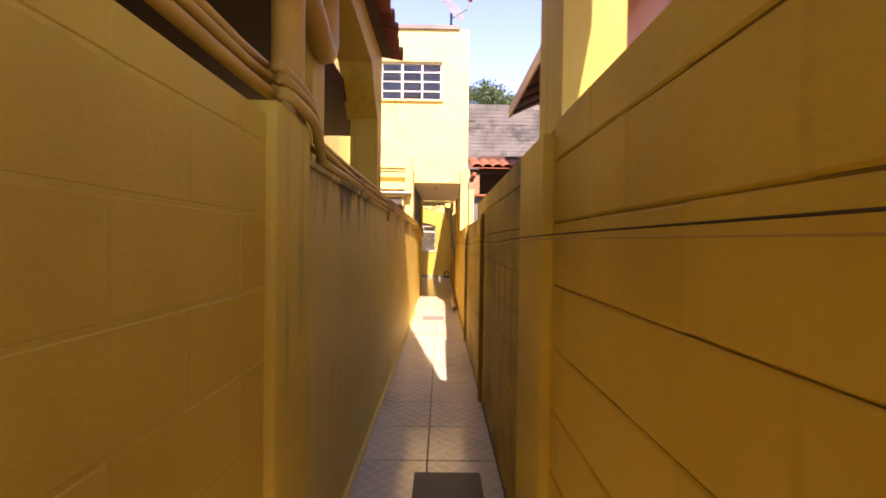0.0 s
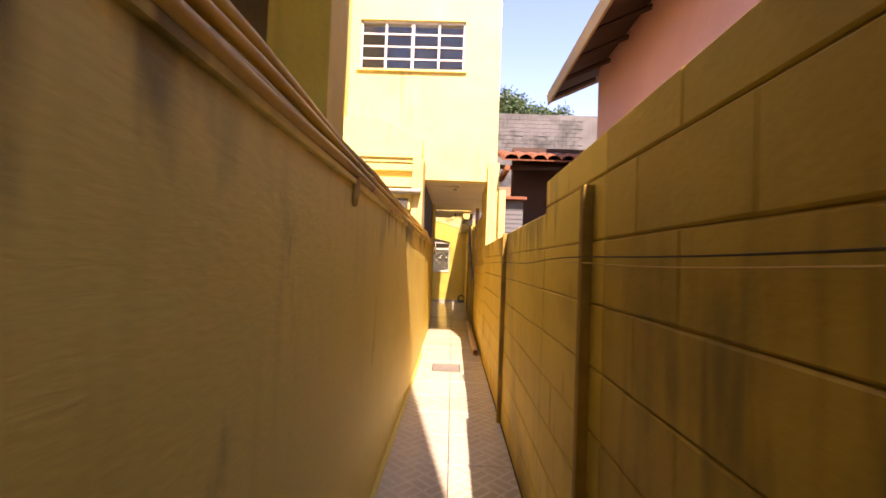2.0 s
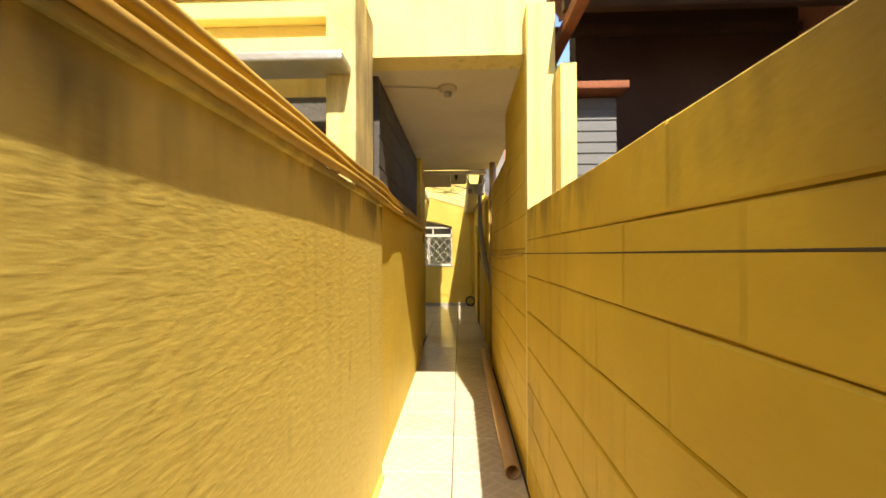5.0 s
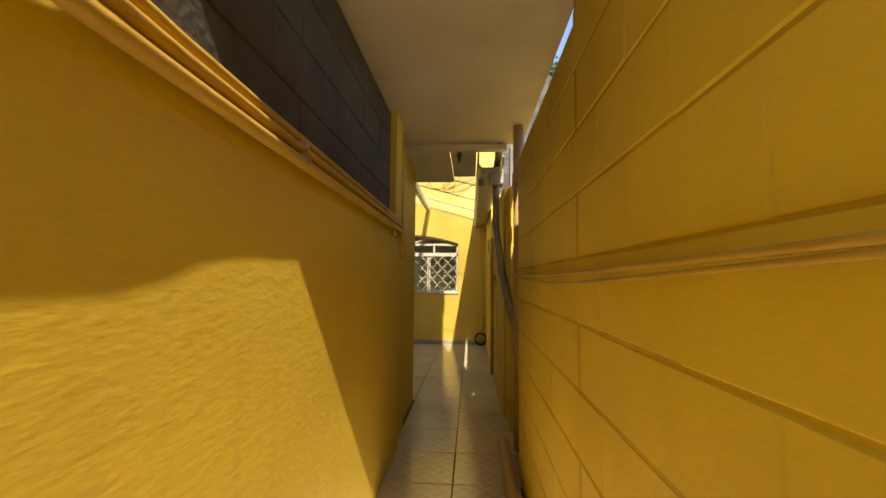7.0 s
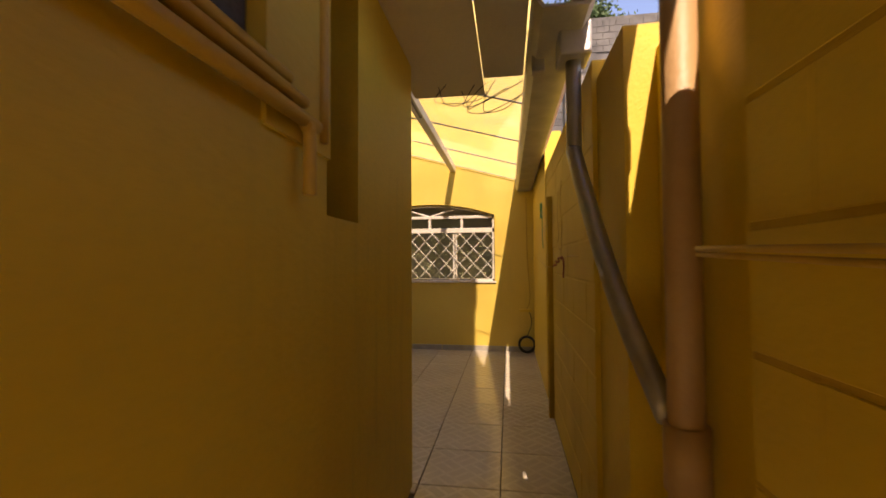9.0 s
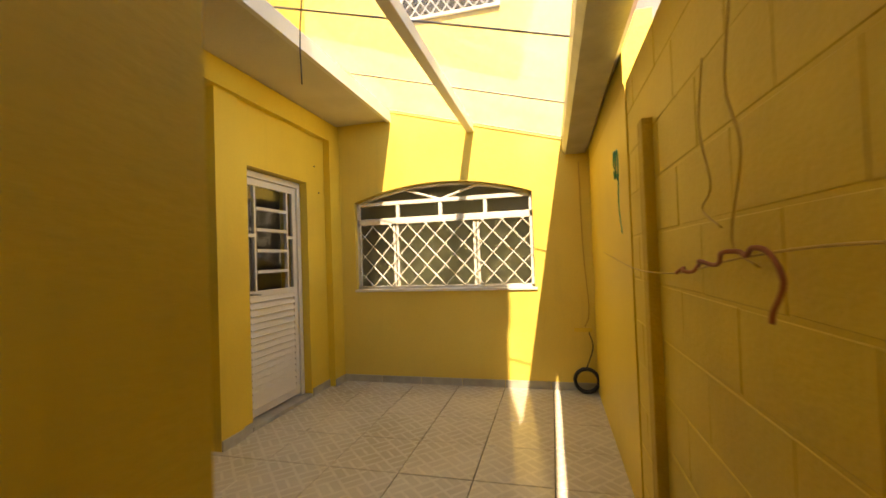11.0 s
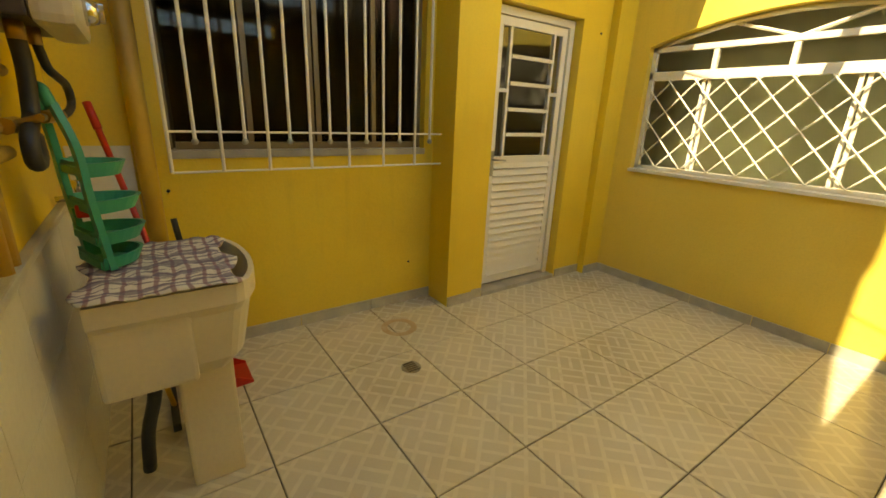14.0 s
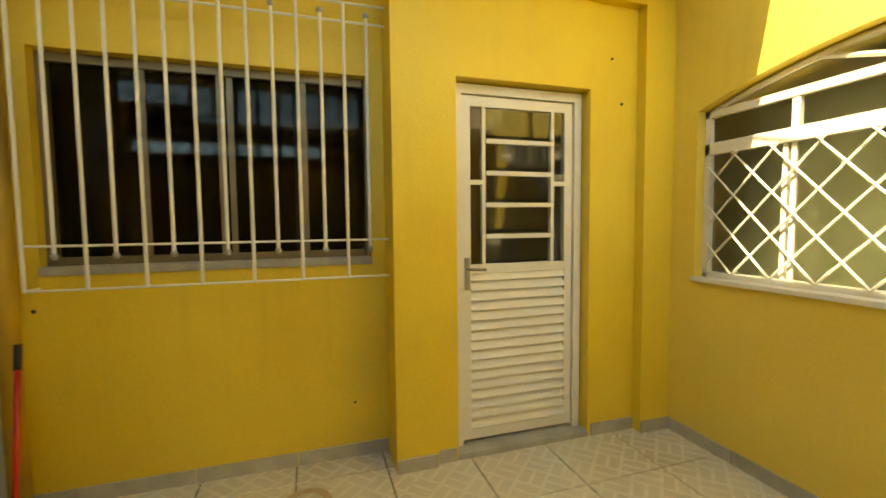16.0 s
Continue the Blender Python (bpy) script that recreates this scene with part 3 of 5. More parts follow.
def back_door():
    d = base("door_back", X_DOOR - 0.1, 17.25, 0.03, "closed white steel door with glazed louvres above horizontal slats", "door", kind="structure")
    x = X_DOOR - 0.10
    y0, y1, z0, z1 = 16.81, 17.60, 0.03, 2.01
    fr = bmesh.new()
    for b in ((y0, y0 + 0.045, z0, z1), (y1 - 0.045, y1, z0, z1), (y0 + 0.045, y1 - 0.045, z1 - 0.05, z1)):
        box_bm(x - 0.04, x + 0.03, *b, bm=fr)
    wpart("door_frame", fr, white_paint, d)
    a, b = y0 + 0.05, y1 - 0.05
    lf = bmesh.new()
    for q in ((a, a + 0.05, z0 + 0.02, z1 - 0.055), (b - 0.05, b, z0 + 0.02, z1 - 0.055), (a + 0.05, b - 0.05, 0.99, 1.04), (a + 0.05, b - 0.05, z1 - 0.11, z1 - 0.055), (a + 0.05, b - 0.05, z0 + 0.02, z0 + 0.08),
              (a + 0.12, a + 0.14, 1.04, z1 - 0.11), (b - 0.14, b - 0.12, 1.04, z1 - 0.11), (a + 0.05, a + 0.12, 1.48, 1.505), (b - 0.12, b - 0.05, 1.48, 1.505)):
        box_bm(x - 0.02, x + 0.012, *q, bm=lf)
    wpart("door_leaf", lf, white_paint, d)
    wpart("backing", box_bm(x - 0.018, x - 0.012, a + 0.05, b - 0.05, z0 + 0.08, 0.99), white_paint, d)
    for k in range(16):
        z = z0 + 0.085 + k * 0.0558
        bm = box_bm(-0.004, 0.004, a + 0.05, b - 0.05, -0.03, 0.03)
        bmesh.ops.transform(bm, matrix=pose(x + 0.004, 0, z + 0.026, 0, -24, 0), verts=bm.verts)
        wpart("slat", bm, white_paint, d)
    for k in range(4):
        z = 1.175 + k * 0.174
        bm = box_bm(-0.012, 0.012, a + 0.14, b - 0.14, -0.012, 0.012)
        bmesh.ops.transform(bm, matrix=pose(x + 0.01, 0, z + 0.02, 0, 0, 0), verts=bm.verts)
        wpart("louvre_rail", bm, white_paint, d)
    for k in range(5):
        z = 1.045 + k * 0.174
        bm = box_bm(-0.002, 0.002, a + 0.14, b - 0.14, -0.08, 0.08)
        bmesh.ops.transform(bm, matrix=pose(x + 0.0, 0, z + 0.09, 0, 14 if k < 4 else 0, 0), verts=bm.verts)
        wpart("pane", bm, clear_glass, d)
    for q in (a + 0.05, b - 0.12):
        wpart("pane", box_bm(x - 0.004, x, q, q + 0.07, 1.04, z1 - 0.11), clear_glass, d)
    hd = wpart("handle_plate", box_bm(x + 0.013, x + 0.02, a + 0.012, a + 0.042, 0.90, 1.08, 0.003), metal_grey, d)
    at(d, part("handle", tube_bm([(x + 0.02, a + 0.027, 1.02), (x + 0.06, a + 0.027, 1.02), (x + 0.06, a + 0.12, 1.015)], 0.008, 8), metal_grey, d, "worn metal lever handle", True))
    wpart("threshold", box_bm(X_DOOR - 0.3, X_DOOR + 0.01, y0 - 0.01, y1 + 0.01, -0.03, 0.03, 0.004), stone, d)
    wall("door_room_back", "dim room wall behind the door", room_mat, (X_DOOR - 1.3, X_DOOR - 1.25, 16.5, 18.1, 0, 2.6))


def rear_upper_window():
    """White lattice window high on the end wall, seen through the glass roof."""
    w = base("window_rear_upper", -0.85, Y_WIN - 0.03, 3.68, "white steel lattice window high on the yellow end wall", "window", kind="structure")
    x0, x1, z0, z1, y = -1.38, -0.36, 3.68, 4.5, Y_WIN - 0.03
    wpart("pane", box_bm(x0, x1, y + 0.02, y + 0.028, z0, z1), smoked_glass, w)
    wpart("backing", box_bm(x0, x1, y + 0.0285, y + 0.0295, z0, z1), room_mat, w)
    for q in ((x0, x0 + 0.03, z0, z1), (x1 - 0.03, x1, z0, z1), (x0 + 0.03, x1 - 0.03, z0, z0 + 0.03), (x0 + 0.03, x1 - 0.03, z1 - 0.03, z1)):
        wpart("window_frame", box_bm(q[0], q[1], y - 0.01, y + 0.02, q[2], q[3], 0.003), white_paint, w)
    for s in (-1, 1):
        for k in range(-8, 16):
            a, h = x0 + 0.11 * k, z1 - z0 - 0.06
            d = s * h * 0.75
            ts = sorted(((x0 + 0.03 - a) / d, (x1 - 0.03 - a) / d))
            t0, t1 = max(0.0, ts[0]), min(1.0, ts[1])
            if t1 - t0 > 0.04:
                wpart("grille_bar", tube_bm([(a + d * t, y - 0.004 * s, z0 + 0.03 + h * t) for t in (t0, t1)], 0.006, 5), white_paint, w)


arched_window()
rear_upper_window()
barred_window()
back_door()


def front_window():
    """Steel window with three columns of tilting panes in the upper storey."""
    w = base("window_upper", -0.5, 10.55, 3.87, "white steel window with rows of tilting panes", "window", kind="structure")
    x0, x1, z0, z1, y = -1.42, 0.04, 3.87, 4.57, 10.54
    fr = bmesh.new()
    for b in ((x0, x0 + 0.03, z0, z1), (x1 - 0.03, x1, z0, z1), (x0, x1, z0, z0 + 0.03), (x0, x1, z1 - 0.03, z1), (x0 + 0.34, x0 + 0.37, z0, z1), (x0 + 0.71, x0 + 0.75, z0, z1), (x0 + 1.08, x0 + 1.11, z0, z1)):
        box_bm(b[0], b[1], y, y + 0.04, b[2], b[3], bm=fr)
    wpart("window_frame", fr, white_paint, w)
    for k in range(1, 4):
        z = z0 + (z1 - z0) * k / 4
        wpart("glazing_bar", box_bm(x0 + 0.03, x1 - 0.03, y + 0.01, y + 0.03, z - 0.011, z + 0.011), white_paint, w)
    for k in range(4):
        z = z0 + (z1 - z0) * (k + 0.5) / 4
        for i, (a, b) in enumerate(((x0 + 0.03, x0 + 0.34), (x0 + 0.37, x0 + 0.71), (x0 + 0.75, x0 + 1.08), (x0 + 1.11, x1 - 0.03))):
            bm = box_bm(a, b, -0.002, 0.002, -0.08, 0.08)
            bmesh.ops.transform(bm, matrix=pose(0, y + 0.02, z, -6 + 3 * ((k + i) % 3), 0, 0), verts=bm.verts)
            wpart("pane", bm, clear_glass, w)
    wpart("window_sill", box_bm(x0 - 0.03, x1 + 0.03, 10.46, 10.53, z0 - 0.03, z0 - 0.002), pale_paint, w)
    wall("upper_room", "dim room behind the upper window", room_mat, (-1.9, 0.16, 11.6, 11.7, 3.0, 5.1), (-2.0, -1.9, 10.7, 11.7, 3.0, 5.1), (-1.9, 0.16, 10.7, 11.6, 3.0, 3.05))


front_window()


# ---- yard roof: glass panes on white bars, gutter ----
def yard_roof():
    r = base("yard_roof", -0.7, 16.3, 2.5, "sloping glass roof on white steel bars over the yard", "roof", kind="structure")
    za, zb, xa, xb = 2.80, 2.34, -1.53, 0.16

    def zr(x):
        return za + (zb - za) * (x - xa) / (xb - xa)
    ys = [14.35, 15.3, 16.25, 17.2, Y_WIN - 0.02]
    for a, b in zip(ys, ys[1:]):
        for p, q in ((xa, -0.70), (-0.70, xb)):
            bm = bmesh.new()
            v = [bm.verts.new((x, y, zr(x) + 0.004 + dz)) for dz in (0, 0.004) for x, y in ((p, a + 0.004), (q, a + 0.004), (q, b - 0.004), (p, b - 0.004))]
            for f in ((0, 1, 2, 3), (7, 6, 5, 4), (0, 4, 5, 1), (1, 5, 6, 2), (2, 6, 7, 3), (3, 7, 4, 0)):
                bm.faces.new([v[i] for i in f])
            wpart("pane", bm, roof_glass, r)
    for y in ys[1:]:
        wpart("glazing_bar", tube_bm([(xa, y, zr(xa) + 0.002), (xb, y, zr(xb) + 0.002)], 0.007, 4), metal_grey, r)
    bm = box_bm(-0.735, -0.665, 14.3, Y_WIN - 0.003, zr(-0.7) - 0.09, zr(-0.7) - 0.005, 0.006)
    wpart("rafter", bm, white_paint, r, "white-painted steel rafter")
    g = base("roof_gutter", 0.28, 16.2, 2.2, "grey metal gutter along the boundary wall", "gutter")
    bm = bmesh.new()
    prof = [(0.16, 2.36), (0.16, 2.22), (0.19, 2.18), (0.36, 2.18), (0.39, 2.22), (0.39, 2.30), (0.375, 2.30), (0.375, 2.225), (0.35, 2.195), (0.20, 2.195), (0.175, 2.225), (0.175, 2.36)]
    ends = [[bm.verts.new((x, y, z)) for x, z in prof] for y in (13.9, Y_WIN - 0.003)]
    n = len(prof)
    for k in range(n):
        bm.faces.new((ends[0][k], ends[0][(k + 1) % n], ends[1][(k + 1) % n], ends[1][k]))
    for e in ends:
        bm.faces.new(e)
    wpart("trough", bm, metal_grey, g)


yard_roof()


# ---- corridor things ----
def pipe_run(name, points, r, mat, label, category, group="", sides=10):
    return thing(name, tube_bm(points, r, sides), mat, label, category, group, smooth=True)


# conduits fixed along the top of the parapet
for k, (dz, dx, r) in enumerate(((0.0, 0.012, 0.017), (0.040, 0.008, 0.014), (0.075, -0.004, 0.015), (0.062, -0.045, 0.013))):
    z = 1.555 + dz
    y_pts = [4.3 + 0.62 * i for i in range(11)]
    wob = [(XL + dx + 0.006 * max(0.0, y - 8.2) + 0.004 * math.sin(3.1 * i + k), y, z + 0.006 * math.sin(2.3 * i + 2 * k)) for i, y in enumerate(y_pts)]
    run = pipe_run("conduit", smooth_line(wob + [(XL + dx, 10.9, z - 0.005), (XL + dx, 11.9, z - 0.008), (XL + dx, 13.22 - 0.05 * k, z - 0.012)], 3), r, pipe_yellow, "weathered yellow-painted conduit running along the parapet top", "conduit", "conduits on the parapet")
    if k < 2:
        for y in (5.1, 6.6, 8.1, 9.6, 11.4, 12.6):
            part("clamp", tube_bm([(XL + dx, y, z), (XL + dx, y + 0.022, z)], r + 0.0045, 10), pvc, run, "brown rusted pipe clamp", True)
    near = [(XL - 0.03 + dx, 0.62, 1.68 + dz), (XL - 0.03 + dx, 2.2, 1.67 + dz), (XL - 0.03 + dx, 3.78, 1.66 + dz), (XL + 0.02 + dx, 3.90, 1.66 + dz), (XL + 0.025 + dx, 4.12, 1.655 + dz), (XL + 0.02 + dx, 4.22, 1.61 + dz), (XL + dx, 4.32, 1.555 + dz)]
    pipe_run("conduit", smooth_line(near, 4), r, pipe_yellow, "yellow-painted conduit bending round the wall pilaster", "conduit", "conduits on the parapet")
thing("wall_coping", box_bm(XL - 0.17, XL + 0.016, 3.9, 10.5, 1.515, 1.538, 0.006), plaster, "thin yellow cement coping on the parapet", "coping", kind="structure")
thing("wall_pilaster_left", box_bm(XL - 0.1, XL + 0.022, 3.88, 4.17, -0.05, 1.64, 0.02), paint, "rough yellow plastered pilaster in the parapet", "pilaster", kind="structure")
thing("wall_footing_left", box_bm(XL - 0.01, XL + 0.022, 4.2, 10.5, -0.02, 0.02, 0.008), plaster, "low yellow cement footing along the parapet", "footing", kind="structure")

pipe_run("conduit_drop", smooth_line([(XL + 0.012, 6.33, 1.60), (XL + 0.014, 6.335, 1.54), (XL + 0.012, 6.33, 1.47), (XL + 0.004, 6.35, 1.445)], 4), 0.012, pipe_yellow, "short yellow-painted conduit dropping from the parapet top", "conduit")

# porch of the side house
pipe_run("drain_pipe", smooth_line([(-0.50, 4.28, 1.5), (-0.50, 4.28, 2.2), (-0.50, 4.28, 3.0)], 4), 0.058, pipe_yellow, "thick yellow-painted drain pipe standing by the pilaster", "pipe", sides=16)
pipe_run("drain_trap", smooth_line([(-0.50, 4.30, 2.26), (-0.50, 4.55, 2.22), (-0.52, 4.78, 2.18), (-0.54, 4.93, 2.26), (-0.55, 4.97, 2.45), (-0.55, 4.97, 3.0)], 6), 0.06, pipe_yellow, "yellow-painted bent drain trap under the porch", "pipe", sides=16)
wall("porch_column_near", "shaded yellow porch column", paint, (-0.63, -0.555, 4.75, 4.95, 0.3, 2.86))
wall("porch_column", "shaded yellow porch column behind the parapet", paint, (-0.69, -0.47, 6.2, 6.42, 1.535, 2.86))


def bracket():
    bm = bmesh.new()
    prof = [(6.21, 2.25), (6.21, 2.855), (5.0, 2.855), (5.0, 2.66), (5.9, 2.60)]
    v = [[bm.verts.new((x, y, z)) for y, z in prof] for x in (-0.72, -0.472)]
    bm.faces.new(v[0])
    bm.faces.new(v[1])
    for k in range(5):
        bm.faces.new((v[0][k], v[0][(k + 1) % 5], v[1][(k + 1) % 5], v[1][k]))
    thing("porch_bracket", bm, paint, "sloping yellow concrete bracket of the porch", "bracket", kind="structure")


bracket()
thing("porch_ceiling", box_bm(-2.9, -0.70, 3.5, 7.2, 2.37, 2.5), brown, "dark brown porch soffit", "ceiling", kind="structure")
wall("porch_back", "dim wall at the back of the porch", room_mat, (-3.0, -2.9, 3.0, 8.0, 0, 2.5), (-2.9, -0.7, 2.4, 2.5, 0.0, 2.95))
wall("side_house_wall", "yellow side house wall beyond the parapet", pale_paint, (-3.2, -1.55, 8.0, 10.5, 0, 5.6))


def clay_tile_mesh(w=0.2, length=0.4):
    bm = bmesh.new()
    n = 8
    rows = []
    for y in (0, length):
        for rr in (1.0, 0.86):
            rows.append([bm.verts.new((-rr * w / 2 * math.cos(math.pi * k / n), y, rr * w * 0.38 * math.sin(math.pi * k / n))) for k in range(n + 1)])
    a, b, c, d = rows
    for k in range(n):
        bm.faces.new((a[k], a[k + 1], c[k + 1], c[k]))
        bm.faces.new((b[k + 1], b[k], d[k], d[k + 1]))
        bm.faces.new((a[k], b[k], b[k + 1], a[k + 1]))
        bm.faces.new((c[k + 1], d[k + 1], d[k], c[k]))
    return mesh_of("roof_tile", bm, clay, True)


tile_mesh = clay_tile_mesh()
roof_s = base("porch_roof", -0.73, 6.45, 2.93, "weathered clay tile edge of the porch roof", "roof")
wpart("batten", box_bm(-0.74, -0.40, 5.0, 6.42, 2.856, 2.875), dark_wood, roof_s)
for i in range(8):
    t = new("roof_tile", tile_mesh)
    t.parent = roof_s
    t.matrix_basis = pose(0.02 + random.uniform(-0.015, 0.015), -0.2 * i, 0.01, -9, random.uniform(-5, 5), -90 + random.uniform(-4, 4))

# neighbour: pink house, clay awning, brown wall
pink_house = base("neighbour_house", 2.2, 7, 0, "pink-painted neighbouring house with a broad wooden eave", "house")
wpart("wall", box_bm(2.2, 6.0, 2.0, 11.5, -0.05, 4.6), pink, pink_house)


def eave():
    bm = bmesh.new()
    v = [bm.verts.new(p) for p in ((1.52, 1.6, 4.10), (6.0, 1.6, 6.2), (6.0, 11.9, 6.2), (1.52, 11.9, 4.10), (1.52, 1.6, 4.16), (6.0, 1.6, 6.26), (6.0, 11.9, 6.26), (1.52, 11.9, 4.16))]
    for f in ((3, 2, 1, 0), (4, 5, 6, 7), (0, 1, 5, 4), (1, 2, 6, 5), (2, 3, 7, 6), (3, 0, 4, 7)):
        bm.faces.new([v[i] for i in f])
    wpart("roof", bm, dark_wood, pink_house, "dark boarded roof overhang")
    wpart("fascia", box_bm(1.49, 1.52, 1.6, 11.92, 3.98, 4.2, 0.004), wood, pink_house, "sun-bleached wooden fascia board")
    wpart("verge_board", tube_bm([(1.5, 11.91, 4.09), (6.0, 11.91, 6.2)], 0.08, 4), wood, pink_house)
    for k in range(16):
        y = 1.9 + k * 0.65
        wpart("rafter", tube_bm([(1.54, y, 4.03), (2.2, y, 4.34)], 0.035, 4), dark_wood, pink_house)


eave()
shutter_grey = material("grey_shutter_paint", (0.17, 0.185, 0.20), (0.13, 0.14, 0.15), 3, 60, 0.6, 0.1)
wall("neighbour_wall", "dark brown neighbouring wall in shade", brown, (0.80, 3.2, 10.9, 11.05, -0.05, 2.95))
wall("neighbour_window", "grey corrugated shutter beside the pale pier", shutter_grey, *[(0.64, 0.90, 10.47 + 0.006 * (k % 2), 10.55, 1.2 + 0.03 * k, 1.23 + 0.03 * k) for k in range(30)])
thing("shutter_lintel", box_bm(0.60, 0.93, 10.36, 10.58, 2.11, 2.15, 0.008), clay, "terracotta ledge over the grey shutter", "ledge")
awn = base("tile_awning", 1.2, 10.3, 2.7, "small weathered clay tile awning over dark boards", "awning")
wpart("purlin", box_bm(0.58, 2.15, 10.30, 10.35, 2.50, 2.55), dark_wood, awn)
wpart("purlin", box_bm(0.58, 2.15, 10.8, 10.85, 2.62, 2.67), dark_wood, awn)
for i in range(9):
    for j in range(3):
        t = new("roof_tile", tile_mesh)
        t.parent = awn
        t.matrix_basis = pose(-0.52 + 0.18 * i, -0.18 + 0.33 * j, -0.12 + 0.10 * j, 18, random.uniform(-4, 4), random.uniform(-3, 3))
bm = box_bm(0.58, 2.2, -0.02, 0.86, -0.012, 0.0)
bmesh.ops.transform(bm, matrix=pose(0, 10.12, 2.585, 18, 0, 0), verts=bm.verts)
wpart("soffit", bm, clay, awn)
wpart("rafter", box_bm(0.60, 0.66, 10.10, 10.9, 2.44, 2.50), clay, awn)

# distance: block retaining wall, brick patch, tree
old_concrete = material("mouldy_grey_concrete", (0.17, 0.16, 0.14), (0.09, 0.085, 0.075), 0.9, 30, 0.95, 0.5, stain=(0.035, 0.033, 0.03), stain_amount=0.85, drips=0.7)
far = thing("wall_far", box_bm(0.2, 16, 26, 26.4, -0.05, 8.9), old_concrete, "tall weathered grey block retaining wall", "wall", kind="structure")
thing("backdrop_bank", box_bm(-20, 25, 26.5, 40, -0.05, 8.2), material("bank", (0.16, 0.13, 0.09), (0.1, 0.09, 0.06), 0.4, 10, 0.9, 0.2), "earth bank behind the retaining wall", "ground", kind="structure")
bm = bmesh.new()
rng = random.Random(4)
for k in range(41):
    z = 0.4 + k * 0.205
    x = 0.25 - (0.2 if k % 2 else 0)
    while x < 6:
        if rng.random() > 0.03:
            box_bm(x + 0.006, x + 0.396, 25.96 + rng.uniform(-0.006, 0.006), 26.02, z, z + 0.193, bm=bm)
        x += 0.402
tagged(at(far, part("block_courses", bm, old_concrete, far)), kind="stuff")
wall("brick_patch", "broken wall of orange hollow bricks and grey mortar", orange_brick, (1.05, 2.6, 18.4, 18.6, -0.05, 3.75))
wall("brick_patch_pier", "rough grey concrete pier of the broken wall", concrete, (0.86, 1.12, 18.3, 18.62, -0.05, 3.8))


def tree(x, y, z, seed):
    rng = random.Random(seed)
    t = base("tree", x, y, z, "leafy green tree above the far wall", "tree")
    bm = tube_bm([(x, y, z), (x + 0.1, y, z + 1.2), (x - 0.1, y + 0.1, z + 2.4)], [0.16, 0.12, 0.07], 8)
    for k in range(7):
        a = k * 0.9
        tube_bm([(x, y, z + 1.0 + 0.15 * k), (x + 0.8 * math.cos(a), y + 0.8 * math.sin(a), z + 1.7 + 0.15 * k), (x + 1.3 * math.cos(a), y + 1.3 * math.sin(a), z + 2.0 + 0.2 * k)], [0.06, 0.04, 0.015], 6, bm=bm)
    wpart("trunk", bm, bark, t)
    verts, faces = [], []
    for c in range(60):
        a, e, r = rng.uniform(0, math.tau), rng.uniform(-0.5, 1.4), rng.uniform(0.5, 1.75)
        cx, cy, cz = x + r * math.cos(a) * math.cos(e), y + r * math.sin(a) * math.cos(e), z + 2.3 + 0.75 * r * math.sin(e)
        for _ in range(70):
            p = Vector((rng.gauss(0, 0.2), rng.gauss(0, 0.2), rng.gauss(0, 0.16))) + Vector((cx, cy, cz))
            u = Vector((rng.uniform(-1, 1), rng.uniform(-1, 1), rng.uniform(-1, 1))).normalized() * 0.09
            w = u.cross(Vector((rng.uniform(-1, 1), rng.uniform(-1, 1), rng.uniform(-1, 1)))).normalized() * 0.045
            i = len(verts)
            verts += [p - u, p + w, p + u, p - w]
            faces.append((i, i + 1, i + 2, i + 3))
    me = bpy.data.meshes.new("crown")
    me.from_pydata([tuple(v) for v in verts], [], faces)
    me.materials.append(leaf)
    crown = new("crown", me)
    crown.parent = t
    at(t, crown)


tree(2.7, 28.6, 7.4, 3)
tree(5.2, 29.5, 6.9, 5)


def antenna():
    a = base("satellite_dish", 0.2, 11.0, 5.22, "small grey satellite dish on a roof mast", "satellite dish")
    wpart("mast", tube_bm([(0.2, 11.0, 5.2), (0.2, 11.0, 5.75)], 0.022, 8), dark_metal, a)
    bm = bmesh.new()
    rings = []
    for k in range(6):
        r = 0.34 * k / 5
        rings.append([bm.verts.new((r * math.cos(i * math.tau / 20), r * math.sin(i * math.tau / 20), 0.45 * r * r)) for i in range(20)] if k else [bm.verts.new((0, 0, 0))])
    for i in range(20):
        bm.faces.new((rings[0][0], rings[1][i], rings[1][(i + 1) % 20]))
        for k in range(1, 5):
            bm.faces.new((rings[k][i], rings[k + 1][i], rings[k + 1][(i + 1) % 20], rings[k][(i + 1) % 20]))
    bmesh.ops.transform(bm, matrix=pose(0.18, 10.98, 5.8, 62, 0, 50), verts=bm.verts)
    wpart("dish", bm, metal_grey, a, smooth=True)
    wpart("feed_arm", tube_bm([(0.2, 11.0, 5.62), (0.5, 10.9, 5.75), (0.56, 10.88, 5.92)], 0.012, 6), metal_grey, a)
    wpart("receiver", box_bm(0.52, 0.60, 10.84, 10.92, 5.90, 6.0, 0.01), red_plastic, a, "red receiver head")


antenna()

# stair parapet
peeling_paint = material("peeling_pale_paint", (0.80, 0.66, 0.27), (0.66, 0.54, 0.24), 6, 60, 0.8, 0.5, stain=(0.22, 0.17, 0.09), stain_amount=0.8, drips=1.0, distance=0.008, mould=(2.6, 1.3, 0.7))


